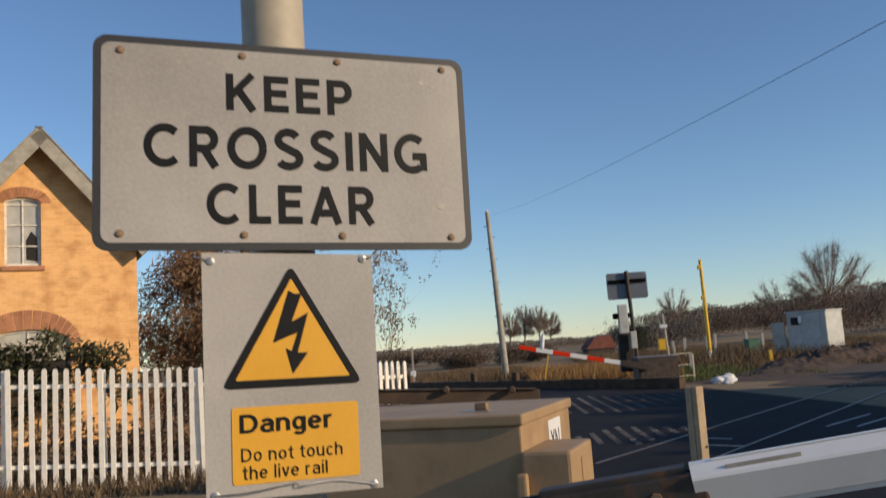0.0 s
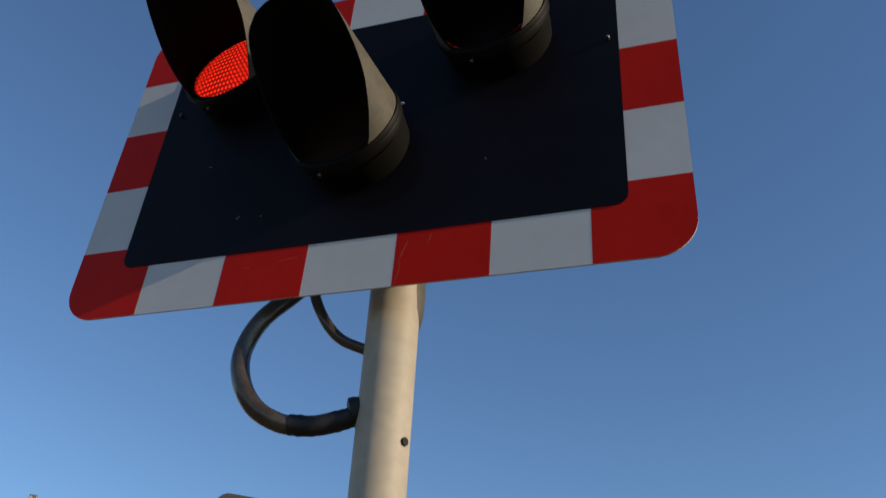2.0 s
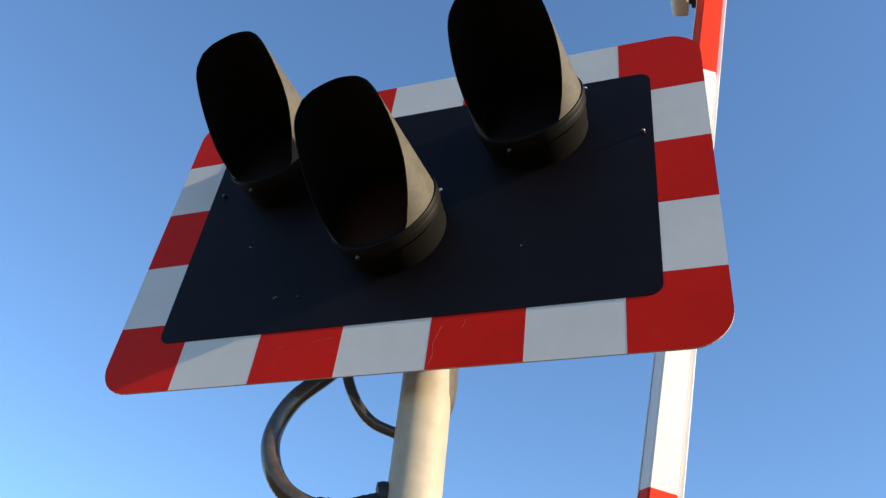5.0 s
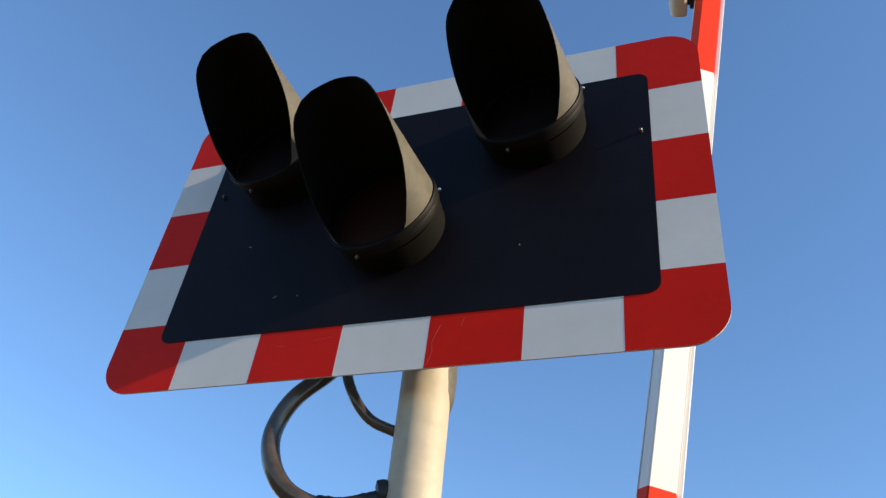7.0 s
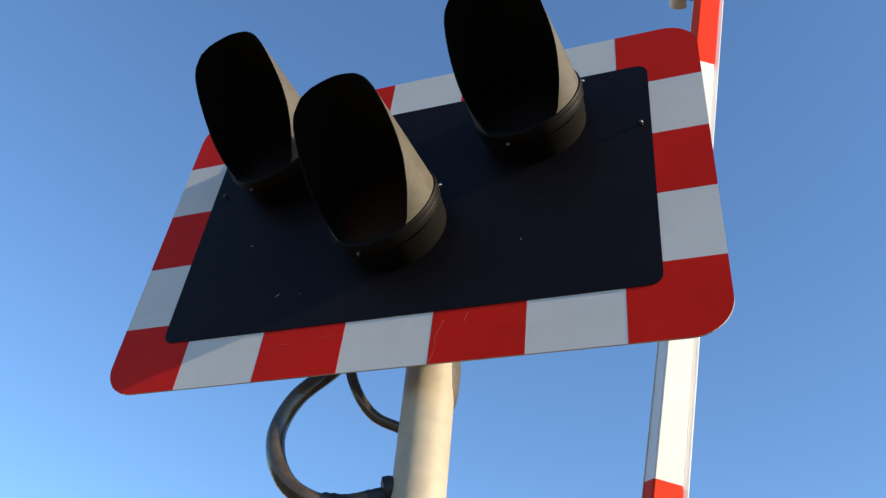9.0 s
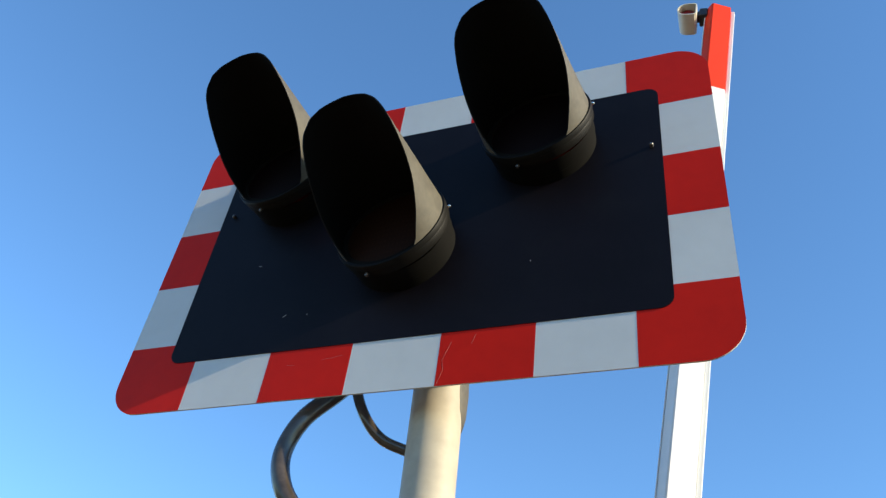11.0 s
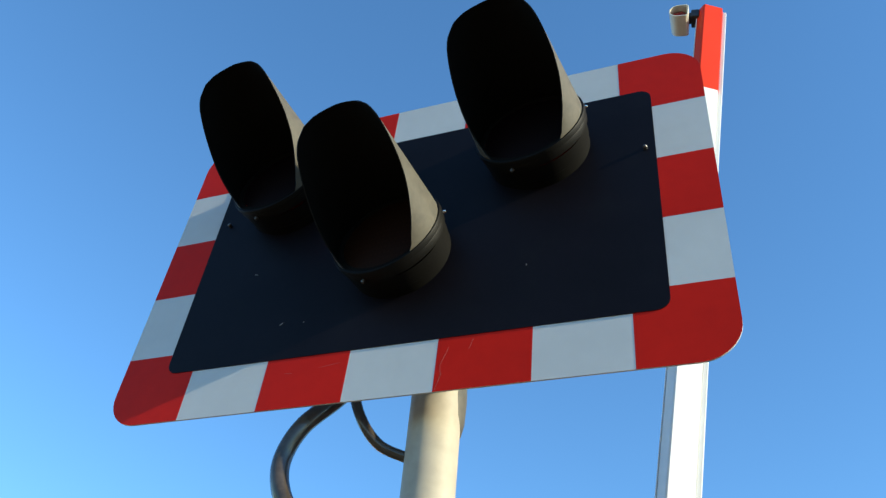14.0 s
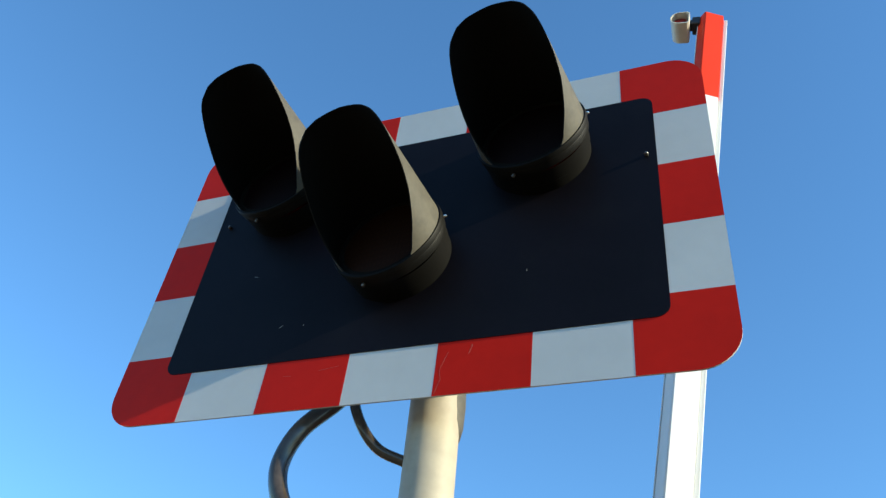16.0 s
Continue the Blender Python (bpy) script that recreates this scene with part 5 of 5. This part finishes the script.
        for z in (0.9, 2.4, 3.9, 5.3) if y < 19.5 else (0.9, 2.2):
            tris += leaf_tris(rng, 110, (20.5 + rng.uniform(-0.7, 0.7), y, z + rng.uniform(-0.5, 0.6)), (0.9, 0.6, 0.9), 0.34, 1.2, 0.0)
    part("leaf_mass", tri_object("leaf_mass", tris, "far_dark", "", ""), None, hd)
    # bushes in the middle distance
    for x, y, w, hgt, mt in ((-1.8, 40, 2.0, 0.9, "wood_far"), (-4.5, 46, 2.6, 0.8, "wood_far"), (1.5, 42, 1.8, 0.8, "wood_far"), (8.5, 50, 2.4, 1.5, "hedge_hazed"), (11.5, 52, 2.6, 1.9, "hedge_hazed"), (16.5, 47, 3.4, 2.1, "wood_far"), (20.0, 48, 3.6, 2.3, "wood_far"), (23.5, 50, 3.6, 2.4, "wood_far"), (14, 56, 3.4, 2.2, "wood_far"), (27.5, 52, 3.8, 2.4, "wood_far")):
        o = thing("bush", field_pose(x, y), "rounded brown leafless bush in rough ground", "bush", "field bushes")
        tris = []
        for i in range(9):
            c = (rng.uniform(-0.6, 0.6) * w, rng.uniform(-0.4, 0.4) * w, rng.uniform(0.2, 0.75) * hgt)
            tris += leaf_tris(rng, 900, c, (0.42 * w, 0.42 * w, 0.30 * hgt), 0.035, 3.5, 0.1)
        part("crown", tri_object("crown", tris, mt, "", ""), None, o)
    # bare trees: upright limbs, each with a fan of fine twigs, thinning to the outline of the crown
    def bare_tree(x, y, hgt, wide, limbs, strokes, fine, label):
        o = thing("bare_tree", field_pose(x, y), label, "tree", "bare trees")
        bm = bmesh.new()
        ring_tube(bm, [(0, 0, -0.1), (0.02, 0, hgt * 0.2), (0.0, 0.02, hgt * 0.55)], [hgt * 0.024, hgt * 0.018, hgt * 0.008], 8)
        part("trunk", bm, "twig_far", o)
        tris, ends = [], []
        for i in range(limbs):
            a = rng.uniform(0, 6.28)
            k = rng.uniform(-0.75, 1.0)
            out = wide * math.sqrt(1 - k * k) * rng.uniform(0.55, 1.0)
            base = np.array((0, 0, hgt * rng.uniform(0.18, 0.46)))
            end = np.array((math.cos(a) * out, math.sin(a) * out, hgt * (0.60 + 0.40 * k)))
            mid = base * 0.45 + end * 0.55 + np.array((math.cos(a), math.sin(a), 0)) * out * 0.12
            bm = bmesh.new()
            ring_tube(bm, [tuple(base), tuple(mid), tuple(end)], [hgt * 0.006, hgt * 0.003, hgt * 0.0008], 5)
            part("limb", bm, "twig_far", o)
            for k in range(strokes):
                t = rng.uniform(0.3, 1.0) ** 0.7
                p = base + (mid - base) * t * 2 if t < 0.5 else mid + (end - mid) * (t * 2 - 1)
                d = (end - base) / np.linalg.norm(end - base) + rng.normal(size=3) * 0.8 + np.array((0, 0, 0.15))
                d /= np.linalg.norm(d)
                q = p + d * hgt * rng.uniform(0.06, 0.2)
                w = np.cross(d, rng.normal(size=3))
                w *= fine / np.linalg.norm(w)
                tris += [p - w, p + w, q]
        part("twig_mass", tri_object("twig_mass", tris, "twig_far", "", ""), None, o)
    bare_tree(24.2, 62, 6.1, 3.1, 52, 200, 0.006, "broad bare winter tree beside the hut")
    bare_tree(21.4, 64, 4.0, 2.0, 26, 90, 0.007, "small bare winter tree in the wood edge")
    for x, y, hgt, w in ((1.8, 118, 4.6, 1.75), (3.9, 121, 5.6, 1.9), (5.9, 119, 5.3, 1.9), (7.6, 122, 4.6, 1.7)):
        bare_tree(x, y, hgt, w, 40, 150, 0.009, "slender bare winter tree in the fields")
    bare_tree(18.0, 86, 4.6, 1.9, 30, 110, 0.010, "rounded bare tree at the end of the wood")
    # woods and hedges far away
    def wood(name, pts, hgt, n, mt, label, depth=12, size=1.0, bump=0.35):
        tr = []
        for i in range(n):
            k = rng.random() * (len(pts) - 1)
            a, b = pts[int(k)], pts[min(int(k) + 1, len(pts) - 1)]
            f = k - int(k)
            x, y = a[0] + (b[0] - a[0]) * f + rng.normal() * depth * 0.2, a[1] + (b[1] - a[1]) * f + rng.uniform(0, depth)
            top = hgt * (0.72 + 0.30 * noise.noise((x * 0.11, y * 0.11, 3)) + 0.38 * abs(noise.noise((x * bump, y * bump, 7))))
            x, y, z = field(x, y)
            z += 2 * max(0.1, top) * rng.random() ** 0.7
            u, v = rng.normal(size=3), rng.normal(size=3)
            s = 2 * size * rng.uniform(0.4, 1.0)
            p = np.array((x, y, z))
            v[2] = abs(v[2]) + 1.0
            u, v = u / np.linalg.norm(u) * s * 0.22, v / np.linalg.norm(v) * s * 0.75
            tr += [p - u, p + u, p + v]
        o = thing(name, pose(0, 0, 0), label, "woodland", kind="stuff")
        part("canopy", tri_object("canopy", tr, mt, "", ""), None, o)
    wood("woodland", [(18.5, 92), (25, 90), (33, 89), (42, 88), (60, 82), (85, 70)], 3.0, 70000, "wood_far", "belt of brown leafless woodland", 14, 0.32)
    wood("far_woodland", [(-60, 330), (0, 320), (45, 310), (90, 300), (150, 300), (260, 270)], 3.2, 30000, "hedge_hazed", "distant dark tree line on the ridge", 30, 1.3, 0.12)
    wood("far_hedge", [(-50, 190), (0, 185), (30, 180), (60, 170), (85, 165)], 1.5, 26000, "hedge_hazed", "hedgerow across distant fields", 10, 0.6, 0.2)
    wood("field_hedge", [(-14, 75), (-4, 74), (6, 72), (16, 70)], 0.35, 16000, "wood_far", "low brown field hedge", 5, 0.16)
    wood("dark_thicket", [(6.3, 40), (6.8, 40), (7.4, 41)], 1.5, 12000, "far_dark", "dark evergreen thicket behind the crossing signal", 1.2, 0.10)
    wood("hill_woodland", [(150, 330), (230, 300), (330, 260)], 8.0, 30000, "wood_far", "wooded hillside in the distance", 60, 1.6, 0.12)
    # farm buildings
    h = thing("red_roofed_barn", field_pose(5.9, 48, 12, 0), "long barn with a steep red tiled roof", "barn")
    h.scale = h.scale * 0.52
    part("body", boxed(-1.5, -1, 0, 1.5, 1, 0.9), "timber", h)
    part("roof", slab([(-1.7, 0.5), (1.7, 0.5), (1.0, 1.9), (-0.7, 1.7)], -1.2, 1.2), "roof_red", h)
    h = thing("pale_shed", field_pose(1.25, 55, -10, -0.3), "low pale farm shed", "shed")
    h.scale = h.scale * 0.45
    part("body", boxed(-1.3, -1, 0, 1.3, 1, 0.9), "scrub", h)
    part("roof", boxed(-1.5, -1.1, 0.9, 1.5, 1.1, 1.15, 0.03), "render_white", h)


build_planting()


# ---- what moves ----
def motions():
    def arm_pose(deg):
        return pose(*PIVOT, 0, -deg, ARM_YAW)
    rise = [(0.0, 8.1), (0.5, 15.7), (1.0, 23.4), (1.5, 31.2), (2.0, 39.0), (2.5, 46.8), (3.0, 54.7), (3.4, 60.9), (3.7, 64.9), (4.0, 69.75), (4.2, 73.15), (4.5, 77.8), (4.75, 80.1), (5.1, 80.72), (6.3, 80.72), (16.0, 80.72)]
    walk(MOVING["arm"], [(t, arm_pose(a)) for t, a in rise])
    if "far_arm" in MOVING:
        walk(MOVING["far_arm"], [(t, FAR_ARM @ pose(0, 0, 0, 0, -min(83, a * 0.95 + 5), 0)) for t, a in rise])
    lit = {"left": [(0.40, 0.80), (1.18, 1.57), (1.92, 2.35)], "right": [(0.0, 0.40), (0.80, 1.18), (1.57, 1.92), (2.35, 2.57)]}
    for side, spans in lit.items():
        x, z = LAMPS[side]
        rows, angle = [(0.0, 0 if spans[0][0] == 0 else 180)], 0
        for a, b in spans:
            if a > 0:
                rows += [(a - 0.033, 180), (a, 240), (a + 0.033, 300), (a + 0.067, 360)]
            rows += [(b - 0.033, 0), (b, 60), (b + 0.033, 120), (b + 0.067, 180)]
        rows.append((16.0, 180))
        walk(MOVING[side], [(t, pose(x, -0.002, z) @ aimed() @ pose(0, 0, 0, 0, 0, a)) for t, a in rows])


motions()
